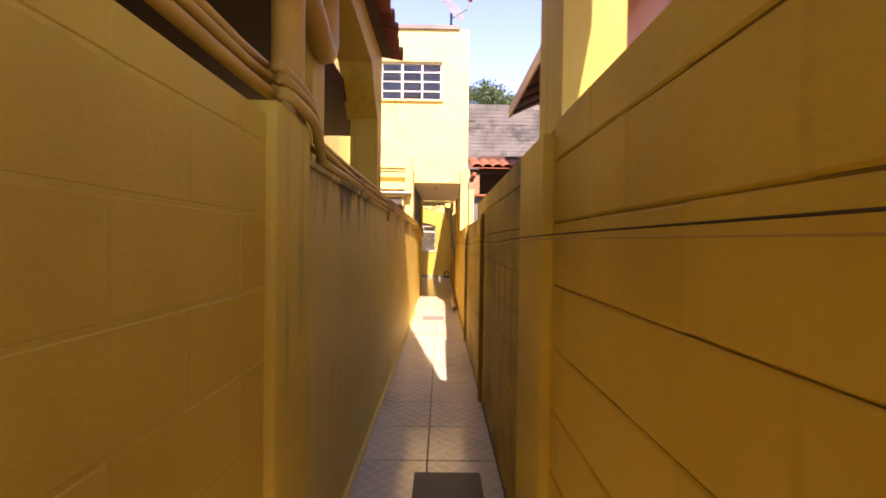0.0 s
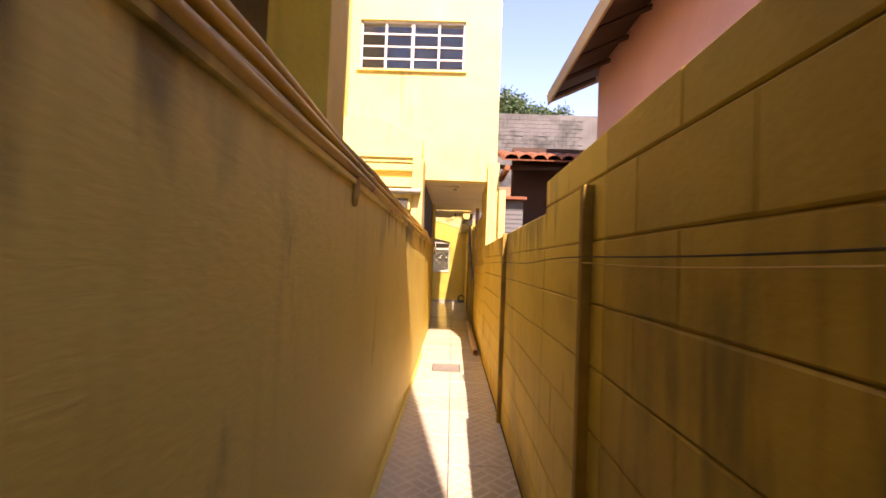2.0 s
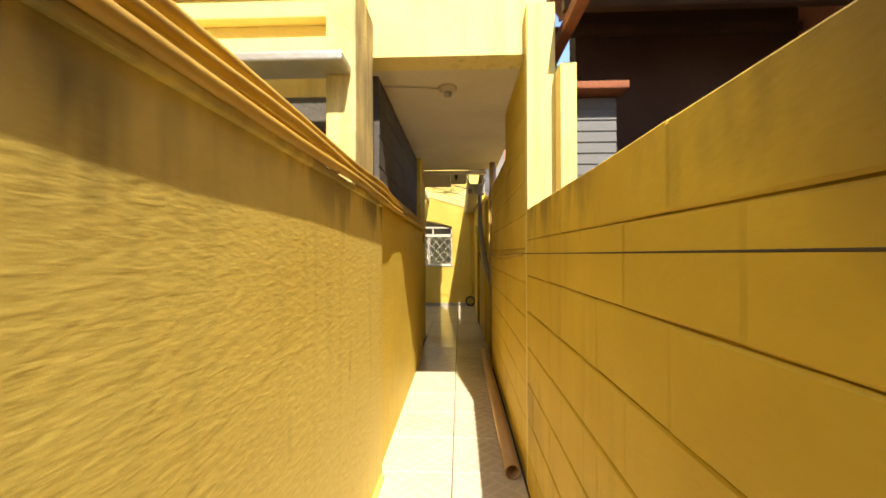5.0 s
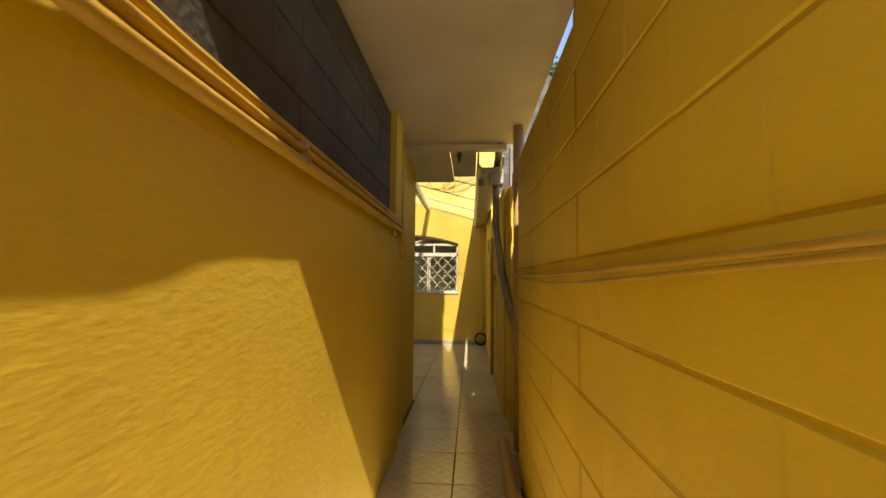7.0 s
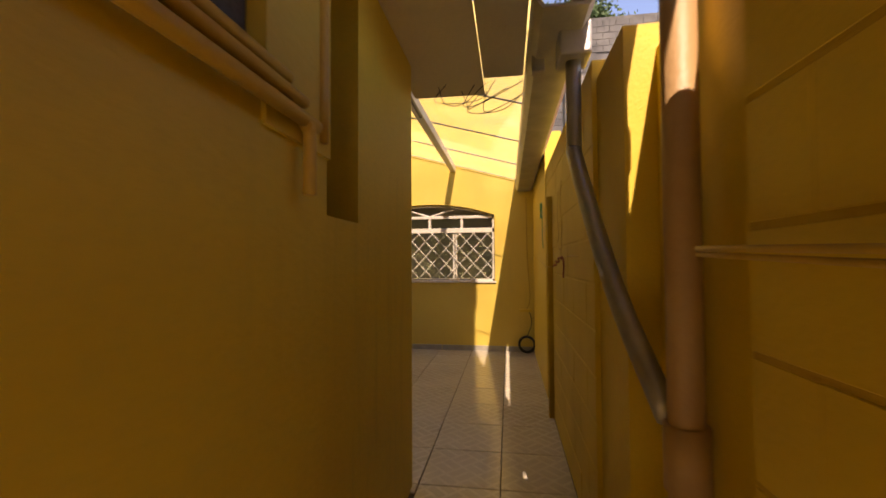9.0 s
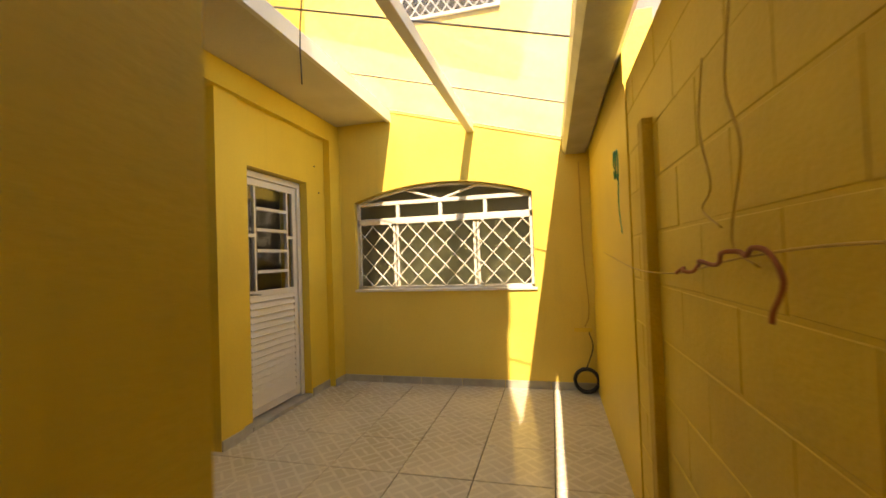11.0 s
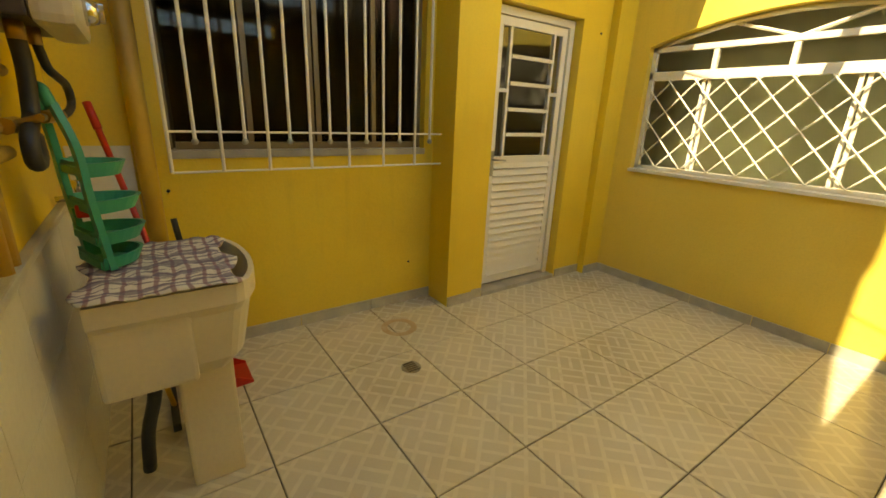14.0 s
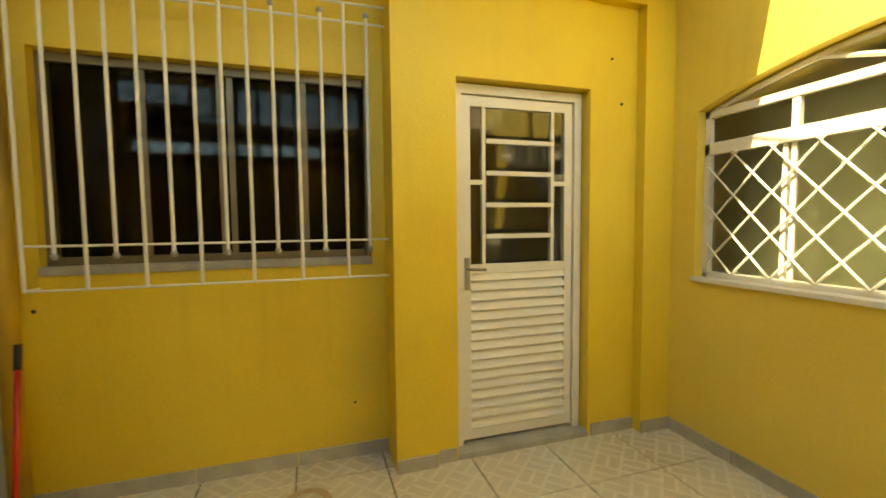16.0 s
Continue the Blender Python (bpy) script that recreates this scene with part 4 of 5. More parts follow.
def stair_parapet():
    s = base("outside_stair", -0.9, 10.3, 1.4, "sunlit pale yellow outside stair with a stepped parapet", "stair", kind="structure")
    bm = bmesh.new()
    prof = [(-1.52, 2.62), (-0.47, 2.62), (-0.47, 2.83), (-0.66, 2.86), (-0.68, 2.93), (-0.84, 2.95), (-0.86, 3.03), (-1.04, 3.05), (-1.06, 3.10), (-1.52, 3.10)]
    v = [[bm.verts.new((x, y, z)) for x, z in prof] for y in (10.22, 10.49)]
    n = len(prof)
    bm.faces.new(v[0])
    bm.faces.new(v[1])
    for k in range(n):
        bm.faces.new((v[0][k], v[0][(k + 1) % n], v[1][(k + 1) % n], v[1][k]))
    wpart("parapet", bm, pale_paint, s)
    for k, (x0, x1, y0, z0, z1) in enumerate(((-1.5, -0.47, 10.10, 2.555, 2.62), (-1.5, -0.50, 10.13, 2.50, 2.553), (-1.5, -0.575, 10.15, 2.40, 2.497), (-1.5, -0.578, 10.22, 2.30, 2.398), (-1.5, -0.578, 10.14, 2.19, 2.298), (-1.5, -0.578, 10.3, 1.45, 2.188))):
        wpart("step", box_bm(x0, x1, y0, 10.49, z0, z1, 0.006), pale_paint, s)
    wpart("post", box_bm(-0.576, -0.435, 10.08, 10.49, 1.40, 2.552, 0.012), peeling_paint, s, "cracked pale yellow corner post")
    thing("window_canopy", box_bm(-1.3, -0.455, 9.92, 10.12, 2.085, 2.125, 0.008), metal_grey, "bent white metal canopy over a small window", "canopy")
    # solid panel; the window's unlit inside is put into its dark colour
    wall("stair_window", "dark panel painted as the shaded opening under the canopy", dark_block_and_shade, (-1.1, -0.64, 10.285, 10.299, 1.5, 2.06))


stair_parapet()

# right side posts and wall cables
for y, z1, w in ((6.08, 1.50, 0.04), (8.14, 1.49, 0.04)):
    thing("wall_post", box_bm(XR - 0.028, XR + 0.04, y, y + w, -0.02, z1, 0.008), joint_mat, "thin stained post set against the block wall", "post", "wall posts", kind="structure")
pipe_run("wall_cable", smooth_line([(XR - 0.012, 1.0, 1.285), (XR - 0.010, 3.0, 1.29), (0.362, 4.2, 1.285), (XR - 0.010, 5.4, 1.27), (XR - 0.034, 6.27, 1.275), (XR - 0.008, 7.2, 1.255), (XR - 0.034, 8.15, 1.26), (XR - 0.008, 9.4, 1.255), (XR - 0.012, 10.45, 1.25)], 8), 0.0022, old_cable, "thin dark cable strung along the block wall", "cable", sides=6)
pipe_run("wall_cable", smooth_line([(XR - 0.01, 1.0, 1.255), (XR - 0.006, 2.6, 1.268), (0.364, 4.2, 1.275), (XR - 0.008, 5.5, 1.25), (XR - 0.032, 6.27, 1.262)], 8), 0.002, pipe_yellow, "thin painted cable strung along the block wall", "cable", sides=6)
pipe_run("wall_cable", smooth_line([(XR - 0.01, 10.5, 1.25), (XR - 0.006, 11.5, 1.235), (XR - 0.008, 12.3, 1.23), (XR - 0.02, 13.1, 1.25)], 8), 0.006, pipe_yellow, "yellow-painted cable along the passage wall", "cable", sides=6)
pipe_run("wall_cable", smooth_line([(XR - 0.01, 10.5, 1.24), (XR - 0.006, 11.6, 1.205), (XR - 0.008, 12.4, 1.215), (XR - 0.02, 13.1, 1.24)], 8), 0.005, pipe_yellow, "yellow-painted cable along the passage wall", "cable", sides=6)


def lying_pipe():
    bm = bmesh.new()
    n, ys = 16, (10.5, 13.35)
    ring = [[[bm.verts.new((0.335 + r * math.cos(k * math.tau / n), y, 0.044 + r * math.sin(k * math.tau / n))) for k in range(n)] for r in (0.042, 0.036)] for y in ys]
    for k in range(n):
        j = (k + 1) % n
        bm.faces.new((ring[0][0][k], ring[0][0][j], ring[1][0][j], ring[1][0][k]))
        bm.faces.new((ring[0][1][j], ring[0][1][k], ring[1][1][k], ring[1][1][j]))
        bm.faces.new((ring[0][0][j], ring[0][0][k], ring[0][1][k], ring[0][1][j]))
        bm.faces.new((ring[1][0][k], ring[1][0][j], ring[1][1][j], ring[1][1][k]))
    thing("drain_pipe", bm, pvc, "long brown plastic drain pipe lying on the floor", "pipe", smooth=True)


lying_pipe()
cover = base("inspection_cover", -0.05, 9.79, 0.0, "grey concrete inspection cover in the tiled floor", "drain cover")
wpart("cover_frame", box_bm(-0.215, 0.115, 9.62, 9.97, -0.006, 0.004), grout, cover)
wpart("cover_plate", box_bm(-0.205, 0.105, 9.63, 9.96, 0.0, 0.007, 0.003), concrete, cover)
for x in (-0.12, 0.02):
    wpart("lift_hole", tube_bm([(x, 9.795, 0.0065), (x, 9.795, 0.009)], 0.012, 10), dark_metal, cover)
thing("doormat", box_bm(-0.065, 0.29, 4.45, 5.02, 0.0, 0.016, 0.005), black_rubber, "flat black rubber mat on the tiles", "mat")

# ceiling lamp holder under the slab
cl = base("ceiling_light", -0.03, 10.95, 2.36, "plain round bulb holder on the passage ceiling", "ceiling light")
wpart("rose", tube_bm([(-0.03, 10.95, 2.362), (-0.03, 10.95, 2.34), (-0.03, 10.95, 2.325)], [0.06, 0.06, 0.04], 20), cream, cl, smooth=True)
wpart("socket", tube_bm([(-0.03, 10.95, 2.326), (-0.03, 10.95, 2.30)], 0.026, 14), metal_grey, cl, smooth=True)
pipe_run("ceiling_cable", [(-0.06, 10.95, 2.352), (-0.25, 10.93, 2.353), (-0.5, 10.9, 2.353)], 0.005, cream, "thin cable stapled under the slab", "cable", sides=6)

# ---- end of the passage ----
thing("passage_beam", box_bm(-0.56, 0.40, 13.70, 13.78, 2.295, 2.340, 0.006), ceiling_mat, "grimy cream-painted wooden beam across the passage", "beam")
thing("ceiling_board", box_bm(-0.56, -0.09, 13.81, 15.08, 2.335, 2.347), ceiling_mat, "warped cream ceiling board", "ceiling board", "boards over the passage end")
b2 = thing("ceiling_board", box_bm(-0.085, 0.15, 13.81, 14.85, 2.345, 2.357), ceiling_mat, "stained cream ceiling board with a broken corner", "ceiling board", "boards over the passage end")
thing("hanging_tag", tube_bm([(0.0, 13.9, 2.345), (0.0, 13.9, 2.30), (0.0, 13.9, 2.24)], [0.02, 0.022, 0.008], 8), dark_metal, "dark broken lamp holder under the board", "lamp holder")
pipe_run("rail", [(-0.53, 13.8, 2.26), (-0.53, 14.45, 2.24), (-0.53, 15.1, 2.22)], 0.014, dark_metal, "dark metal strip under the board edge", "rail", sides=6)
rng = random.Random(9)
for k in range(6):
    x, y = rng.uniform(-0.4, 0.15), rng.uniform(14.8, 15.1)
    pts = [(x, y, 2.34), (x + rng.uniform(-0.1, 0.1), y + 0.03, 2.26 - 0.05 * rng.random()), (x + rng.uniform(0.05, 0.2), y + 0.05, 2.24), (min(0.3, x + 0.3), y + 0.02, 2.35)]
    pipe_run("loose_wire", smooth_line(pts, 6), 0.003, black_rubber, "loose black wire dangling from the ceiling board", "wire", "loose wires", sides=5)
pipe_run("conduit_drop", smooth_line([(-0.41, 13.30, 2.3), (-0.41, 13.30, 1.9), (-0.41, 13.30, 1.53)], 3), 0.016, pipe_yellow, "yellow-painted conduit dropping down the pilaster", "conduit")
pipe_run("conduit_stub", smooth_line([(-0.385, 13.16, 1.53), (-0.385, 13.18, 1.52), (-0.385, 13.185, 1.38)], 4), 0.015, pipe_yellow, "short yellow conduit stub with an elbow", "conduit")


def downpipe():
    d = base("downpipe", 0.455, 13.36, 0, "brown-painted plastic downpipe against the passage wall", "downpipe")
    wpart("pipe", tube_bm([(0.455, 13.36, 0.0), (0.455, 13.36, 2.6)], 0.04, 16), pvc, d, smooth=True)
    wpart("collar", tube_bm([(0.455, 13.36, 0.70), (0.455, 13.36, 0.85)], 0.05, 16), pvc, d, smooth=True)
    wpart("collar", tube_bm([(0.455, 13.36, 1.9), (0.455, 13.36, 2.0)], 0.048, 16), pvc, d, smooth=True)
    s = base("gutter_downpipe", 0.33, 14.15, 2.1, "grey metal downpipe with a box hopper below the gutter", "downpipe")
    wpart("hopper", box_bm(0.27, 0.40, 14.07, 14.23, 2.08, 2.22, 0.01), metal_grey, s)
    wpart("pipe", tube_bm(smooth_line([(0.335, 14.15, 2.09), (0.335, 14.15, 1.75), (0.335, 14.10, 1.64), (0.38, 13.7, 1.15), (0.44, 13.42, 0.84)], 5), 0.032, 14), metal_grey, s, smooth=True)
    wpart("feed_pipe", tube_bm([(0.33, 14.12, 2.2), (0.36, 13.6, 2.46), (0.4, 13.25, 2.7)], 0.03, 12), wood, s, smooth=True)


downpipe()
thing("junction_box", box_bm(0.17, 0.23, 14.3, 14.36, 2.12, 2.2, 0.006), metal_grey, "small grey junction box by the gutter", "junction box")

# ---- yard things ----
thing("wall_pilaster_yard", box_bm(0.362, 0.42, 15.72, 15.80, -0.02, 1.74, 0.006), clean_joint, "thin stained pilaster on the yard wall", "pilaster", kind="structure")
pipe_run("wall_wire", smooth_line([(0.385, 14.4, 1.25), (0.385, 14.7, 1.255), (0.378, 15.0, 1.235), (0.375, 15.4, 1.19), (0.345, 15.75, 1.185), (0.38, 16.4, 1.2), (0.38, 17.2, 1.26)], 8), 0.0025, pipe_yellow, "pale wire strung along the yard wall", "wire", sides=5)
red_tape = material("red_cord", (0.42, 0.14, 0.06), (0.34, 0.1, 0.04), 8, 60, 0.7, 0.2)
pts = [(0.372 + 0.008 * math.sin(k * 2.2), 15.4 - 0.045 * k, 1.19 + 0.006 * k + 0.01 * math.sin(k * 1.7)) for k in range(12)] + [(0.37, 14.86, 1.245), (0.37, 14.82, 1.20), (0.372, 14.86, 1.15), (0.374, 14.87, 1.13)]
pipe_run("red_cord", smooth_line(pts, 4), 0.005, red_tape, "twisted red-brown cord hanging on the yard wall", "cord", sides=6)
for y0, z0, zz in ((15.0, 1.66, 1.22), (15.16, 1.62, 1.30)):
    pipe_run("wall_wire", smooth_line([(0.384, y0, z0 + 0.08), (0.378, y0 + 0.02, z0 - 0.08), (0.38, y0 - 0.03, z0 - 0.22), (0.38, y0 + 0.03, zz + 0.05), (0.38, y0 - 0.08, zz)], 6), 0.0025, pipe_yellow, "thin wire hanging down the yard wall", "wire", "wires on the yard wall", sides=5)


def coil(name, c, r, n, tube, mat, label, axis="x"):
    rng = random.Random(len(name))
    pts = []
    for k in range(n * 20):
        a = k * math.tau / 20
        q = r * (1 + 0.06 * math.sin(a * 0.37 + 1))
        if axis == "x":
            pts.append((c[0] - 0.012 * (k // 20), c[1] + q * math.cos(a) * 0.45, c[2] + q * math.sin(a)))
        else:
            pts.append((c[0] + q * math.cos(a), c[1] - 0.012 * (k // 20), c[2] + q * math.sin(a)))
    return pipe_run(name, pts, tube, mat, label, "cable coil", sides=7)


coil("cable_coil", (0.29, 18.06, 0.118), 0.10, 4, 0.011, black_rubber, "coil of black cable standing by the wall", "y")
coil("wire_hank", (0.37, 16.37, 1.70), 0.075, 2, 0.0035, green_plastic, "hank of green wire hung on the yard wall")
pipe_run("wire_tail", smooth_line([(0.375, 16.37, 1.66), (0.375, 16.40, 1.5), (0.378, 16.35, 1.35)], 5), 0.003, green_plastic, "green wire tail below the hank", "wire", sides=5)
thing("junction_box", box_bm(0.20, 0.36, 18.10, 18.14, 0.54, 0.58, 0.004), yard_paint, "yellow-painted junction box low on the end wall", "junction box")
pipe_run("wall_wire", smooth_line([(0.30, 18.125, 2.1), (0.31, 18.125, 1.3), (0.34, 18.125, 0.75), (0.30, 18.125, 0.58)], 6), 0.005, pipe_yellow, "yellow-painted wire down the corner", "wire", sides=5)
pipe_run("wall_wire", smooth_line([(0.33, 18.12, 0.54), (0.36, 18.12, 0.4), (0.30, 18.1, 0.22)], 6), 0.005, black_rubber, "black cable from the junction box to the coil", "wire", sides=5)
pipe_run("hanging_wire", smooth_line([(-0.95, 15.6, 2.7), (-0.93, 15.6, 2.45), (-0.96, 15.62, 2.2), (-0.95, 15.61, 2.0)], 6), 0.003, black_rubber, "thin wire hanging from the yard slab", "wire", sides=5)

dr = base("floor_drain", -1.65, 15.855, 0, "round metal floor drain in the yard tiles", "floor drain")
wpart("rim", tube_bm([(-1.65, 15.855, -0.002), (-1.65, 15.855, 0.004)], 0.055, 24), metal_grey, dr)
for k in range(5):
    x = -1.65 + (k - 2) * 0.018
    wpart("slot", box_bm(x - 0.004, x + 0.004, 15.855 - 0.034, 15.855 + 0.034, 0.0035, 0.0055), dark_metal, dr)

# white tile wainscot behind the sink
wains = base("wall_tiles", -1.4, Y_END, 0, "white glazed wall tiles with a worn cement cap", "wall tiles", kind="structure")
for i in range(6):
    for j in range(3):
        x0, z0 = -0.58 - 0.325 * i, 0.0 + 0.305 * j
        x1 = max(x0 - 0.322, X_BAR + 0.001)
        wpart("tile", box_bm(x1, x0, Y_END, Y_END + 0.014, z0 + 0.0015, z0 + 0.3035), white_tile_mat, wains)
for j in range(4):
    wpart("tile", box_bm(X_BAR, X_BAR + 0.014, Y_END + 0.016, Y_END + 0.25, 0.28 * j + 0.001, 0.28 * j + 0.279), white_tile_mat, wains)
wpart("cap", box_bm(X_BAR, -0.55, Y_END, Y_END + 0.03, 0.916, 0.94, 0.006), stone, wains, "worn grey cement cap")
pipe_run("drain_pipe", [(X_BAR + 0.045, Y_END + 0.30, 0.0), (X_BAR + 0.045, Y_END + 0.30, 2.5)], 0.04, pipe_yellow, "yellow-painted vertical pipe beside the barred window", "pipe", sides=16)


def shift(build, dx, dy):
    """Builds a group of things and sets it over by a small step."""
    before = set(bpy.data.objects)
    build()
    for ob in bpy.data.objects:
        if ob not in before and ob.parent is None:
            ob.location.x += dx
            ob.location.y += dy


def check_cloth_material():
    m = material("checked_cloth", (0.72, 0.68, 0.62), (0.62, 0.57, 0.52), 9, 120, 0.9, 0.3)
    n, l = m.node_tree.nodes, m.node_tree.links
    b = n["Principled BSDF"]
    src = b.inputs["Base Color"].links[0].from_socket
    uv = n.new("ShaderNodeTexCoord")
    last = src
    for axis, sc, colr in (("X", 19, (0.10, 0.09, 0.16)), ("Y", 16, (0.24, 0.10, 0.14)), ("X", 7, (0.16, 0.13, 0.2))):
        w = n.new("ShaderNodeTexWave")
        w.bands_direction = axis
        w.inputs["Scale"].default_value = sc / 2.0
        w.inputs["Distortion"].default_value = 3.2
        w.inputs["Detail"].default_value = 3.0
        l.new(uv.outputs["Object"], w.inputs["Vector"])
        r = n.new("ShaderNodeMapRange")
        r.inputs[1].default_value, r.inputs[2].default_value, r.inputs[4].default_value = 0.72, 0.9, 0.75
        l.new(w.outputs[1], r.inputs[0])
        x = n.new("ShaderNodeMix")
        x.data_type = "RGBA"
        l.new(r.outputs[0], x.inputs[0])
        l.new(last, x.inputs[6])
        x.inputs[7].default_value = (*colr, 1)
        last = x.outputs[2]
    l.new(last, b.inputs["Base Color"])
    return m


def sink():
    s = base("laundry_sink", -1.4, 14.8, 0, "cream cast-stone laundry sink on two slab legs", "sink")
    x0, x1, y0, y1, zt = -1.70, -1.16, Y_END + 0.09, 15.03, 0.82
    # basin: outer shell with a rounded front lip, hollow inside
    bm = bmesh.new()
    outline = []
    for k in range(13):
        a = math.pi * k / 12
        outline.append(((x0 + x1) / 2 + (x1 - x0) / 2 * math.cos(a) * (1.0 if abs(math.cos(a)) > 0.98 else 1.0), y1 - 0.06 + 0.09 * math.sin(a)))
    outline = [(x1, y0)] + outline + [(x0, y0)]
    cx, cy = (x0 + x1) / 2, (y0 + y1) / 2

    def ring(z, f, lift=0.0):
        return [bm.verts.new((cx + (x - cx) * f, cy + (y - cy) * f, z)) for x, y in outline]
    rings = [ring(0.50, 0.62), ring(0.56, 0.80), ring(zt - 0.09, 0.93), ring(zt - 0.06, 1.0), ring(zt, 1.0), ring(zt, 0.93), ring(zt - 0.03, 0.90), ring(0.60, 0.74)]
    n = len(outline)
    for q, r in zip(rings, rings[1:]):
        for k in range(n):
            bm.faces.new((q[k], q[(k + 1) % n], r[(k + 1) % n], r[k]))
    bm.faces.new(rings[0])
    bm.faces.new(rings[-1])
    wpart("basin", bm, sink_mat, s, smooth=False)
    wpart("apron", box_bm(x0 + 0.03, x1 - 0.012, y0, y0 + 0.23, 0.53, zt - 0.065, 0.012), sink_mat, s)
    for k in range(9):
        y = 14.72 + 0.032 * k
        wpart("wash_rib", tube_bm([(x0 + 0.06, y, zt - 0.012), (x1 - 0.07, y, zt - 0.012)], 0.008, 6), sink_mat, s)
    for x in (x1 - 0.24, x0 + 0.06):
        bm = box_bm(x, x + 0.06, y0 + 0.17, y0 + 0.34, 0.0, 0.55, 0.01)
        wpart("leg", bm, sink_mat, s)
    wpart("drain_hose", tube_bm(smooth_line([(-1.45, 14.72, 0.5), (-1.45, 14.72, 0.36), (-1.47, 14.68, 0.2), (-1.5, 14.66, 0.02)], 5), 0.022, 10), black_rubber, s, smooth=True)
    # cloth spread on top
    bm = bmesh.new()
    nx, ny = 26, 20
    grid = [[bm.verts.new((x0 + 0.03 + (x1 - x0 - 0.02) * i / nx, y0 - 0.01 + 0.38 * j / ny + 0.02 * math.sin(i * 0.5),
                           zt + 0.014 + 0.012 * noise.noise(Vector((i * 0.35, j * 0.4, 2.0))) + 0.008 * noise.noise(Vector((i * 0.9, j * 0.8, 5.0))))) for j in range(ny + 1)] for i in range(nx + 1)]
    for i in range(nx):
        for j in range(ny):
            bm.faces.new((grid[i][j], grid[i + 1][j], grid[i + 1][j + 1], grid[i][j + 1]))
    cl = thing("cloth", bm, check_cloth_material(), "crumpled checked cloth spread over the laundry sink", "cloth", smooth=True)
    sol = cl.modifiers.new("thickness", "SOLIDIFY")
    sol.thickness = 0.004


shift(sink, -0.06, 0.02)


def heater():
    h = base("water_heater", -1.3, Y_END, 1.4, "cream and black wall-mounted gas water heater", "water heater")
    x0, x1, y0, y1, z0, z1 = -1.62, -1.20, Y_END + 0.001, Y_END + 0.215, 1.47, 2.14
    wpart("body", box_bm(x0 + 0.01, x1 - 0.002, y0, y0 + 0.13, z0 + 0.01, z1, 0.006), dark_metal, h, "black side casing")
    wpart("front_cover", box_bm(x0, x1, y0 + 0.13, y1, z0, z1 + 0.01, 0.022), cream, h, "cream enamelled cover")
    for z in (z0 + 0.12, z1 - 0.2):
        for k in range(3):
            y = y0 + 0.14 + 0.021 * k
            wpart("vent_slot", box_bm(x1 - 0.003, x1 + 0.0015, y, y + 0.011, z, z + 0.12, 0.003), dark_metal, h)
    for k in range(6):
        y = y0 + 0.015 + 0.014 * k
        wpart("vent_slot", box_bm(x1 - 0.004, x1 + 0.0005, y, y + 0.005, z0 + 0.12, z0 + 0.24), black_rubber, h)
    wpart("rating_plate", box_bm(x1 - 0.003, x1 + 0.001, y0 + 0.03, y0 + 0.09, z0 + 0.33, z0 + 0.45), cream, h, "worn paper rating plate")
    for k in range(5):
        wpart("print_bar", box_bm(x1, x1 + 0.002, y0 + 0.037, y0 + 0.083, z0 + 0.345 + 0.02 * k, z0 + 0.352 + 0.02 * k), dark_metal, h)
    knob = wpart("knob", tube_bm([(-1.5, y1 - 0.002, z0 + 0.075), (-1.5, y1 + 0.012, z0 + 0.075), (-1.5, y1 + 0.03, z0 + 0.075)], [0.036, 0.034, 0.028], 20), chrome, h, "chrome control knob", True)
    part("knob_grip", box_bm(-1.506, -1.494, y1 + 0.03, y1 + 0.045, z0 + 0.05, z0 + 0.10, 0.003), chrome, knob)
    wpart("tail", tube_bm([(-1.30, y0 + 0.09, z0 + 0.012), (-1.30, y0 + 0.09, z0 - 0.03)], 0.018, 10), brass, h, smooth=True)
    wpart("tail", tube_bm([(-1.40, y0 + 0.11, z0 + 0.012), (-1.40, y0 + 0.11, z0 - 0.03)], 0.014, 10), brass, h, smooth=True)
    yb = Y_END + 0.055
    pipe_run("water_hose", smooth_line([(-1.30, y0 + 0.09, z0 - 0.02), (-1.31, y0 + 0.09, 1.38), (-1.30, yb + 0.03, 1.28), (-1.25, yb + 0.03, 1.25), (-1.2, yb + 0.03, 1.22), (-1.2, yb + 0.03, 1.17), (-1.27, yb + 0.03, 1.17), (-1.34, yb + 0.02, 1.22)], 6), 0.018, black_rubber, "thick black hose below the water heater", "hose")
    pipe_run("gas_hose", smooth_line([(-1.40, y0 + 0.11, z0 - 0.02), (-1.41, y0 + 0.12, 1.39), (-1.47, y0 + 0.13, 1.37), (-1.58, y0 + 0.135, 1.35), (-1.61, y0 + 0.135, 1.30), (-1.53, y0 + 0.12, 1.27), (-1.36, yb + 0.02, 1.265)], 6), 0.011, black_rubber, "thin black gas hose with a valve", "hose")
    v = base("gas_valve", -1.45, y0 + 0.1, 1.265, "brass gas valve with a red lever", "valve")
    wpart("valve_body", tube_bm([(-1.50, y0 + 0.115, 1.268), (-1.40, y0 + 0.09, 1.266)], 0.017, 8), brass, v)
    wpart("lever", box_bm(-1.455, -1.445, y0 + 0.10, y0 + 0.11, 1.28, 1.34), red_plastic, v)
    for z, x in ((1.375, -1.28), (1.25, -1.23), (1.19, -1.15)):
        pipe_run("wall_pipe", smooth_line([(-1.0, Y_END + 0.03, z + 0.02), (-1.08, Y_END + 0.03, z), (x - 0.1, Y_END + 0.035, z)], 4), 0.016, pipe_yellow, "yellow-painted supply pipe on the sink wall", "pipe", "supply pipes", sides=10)
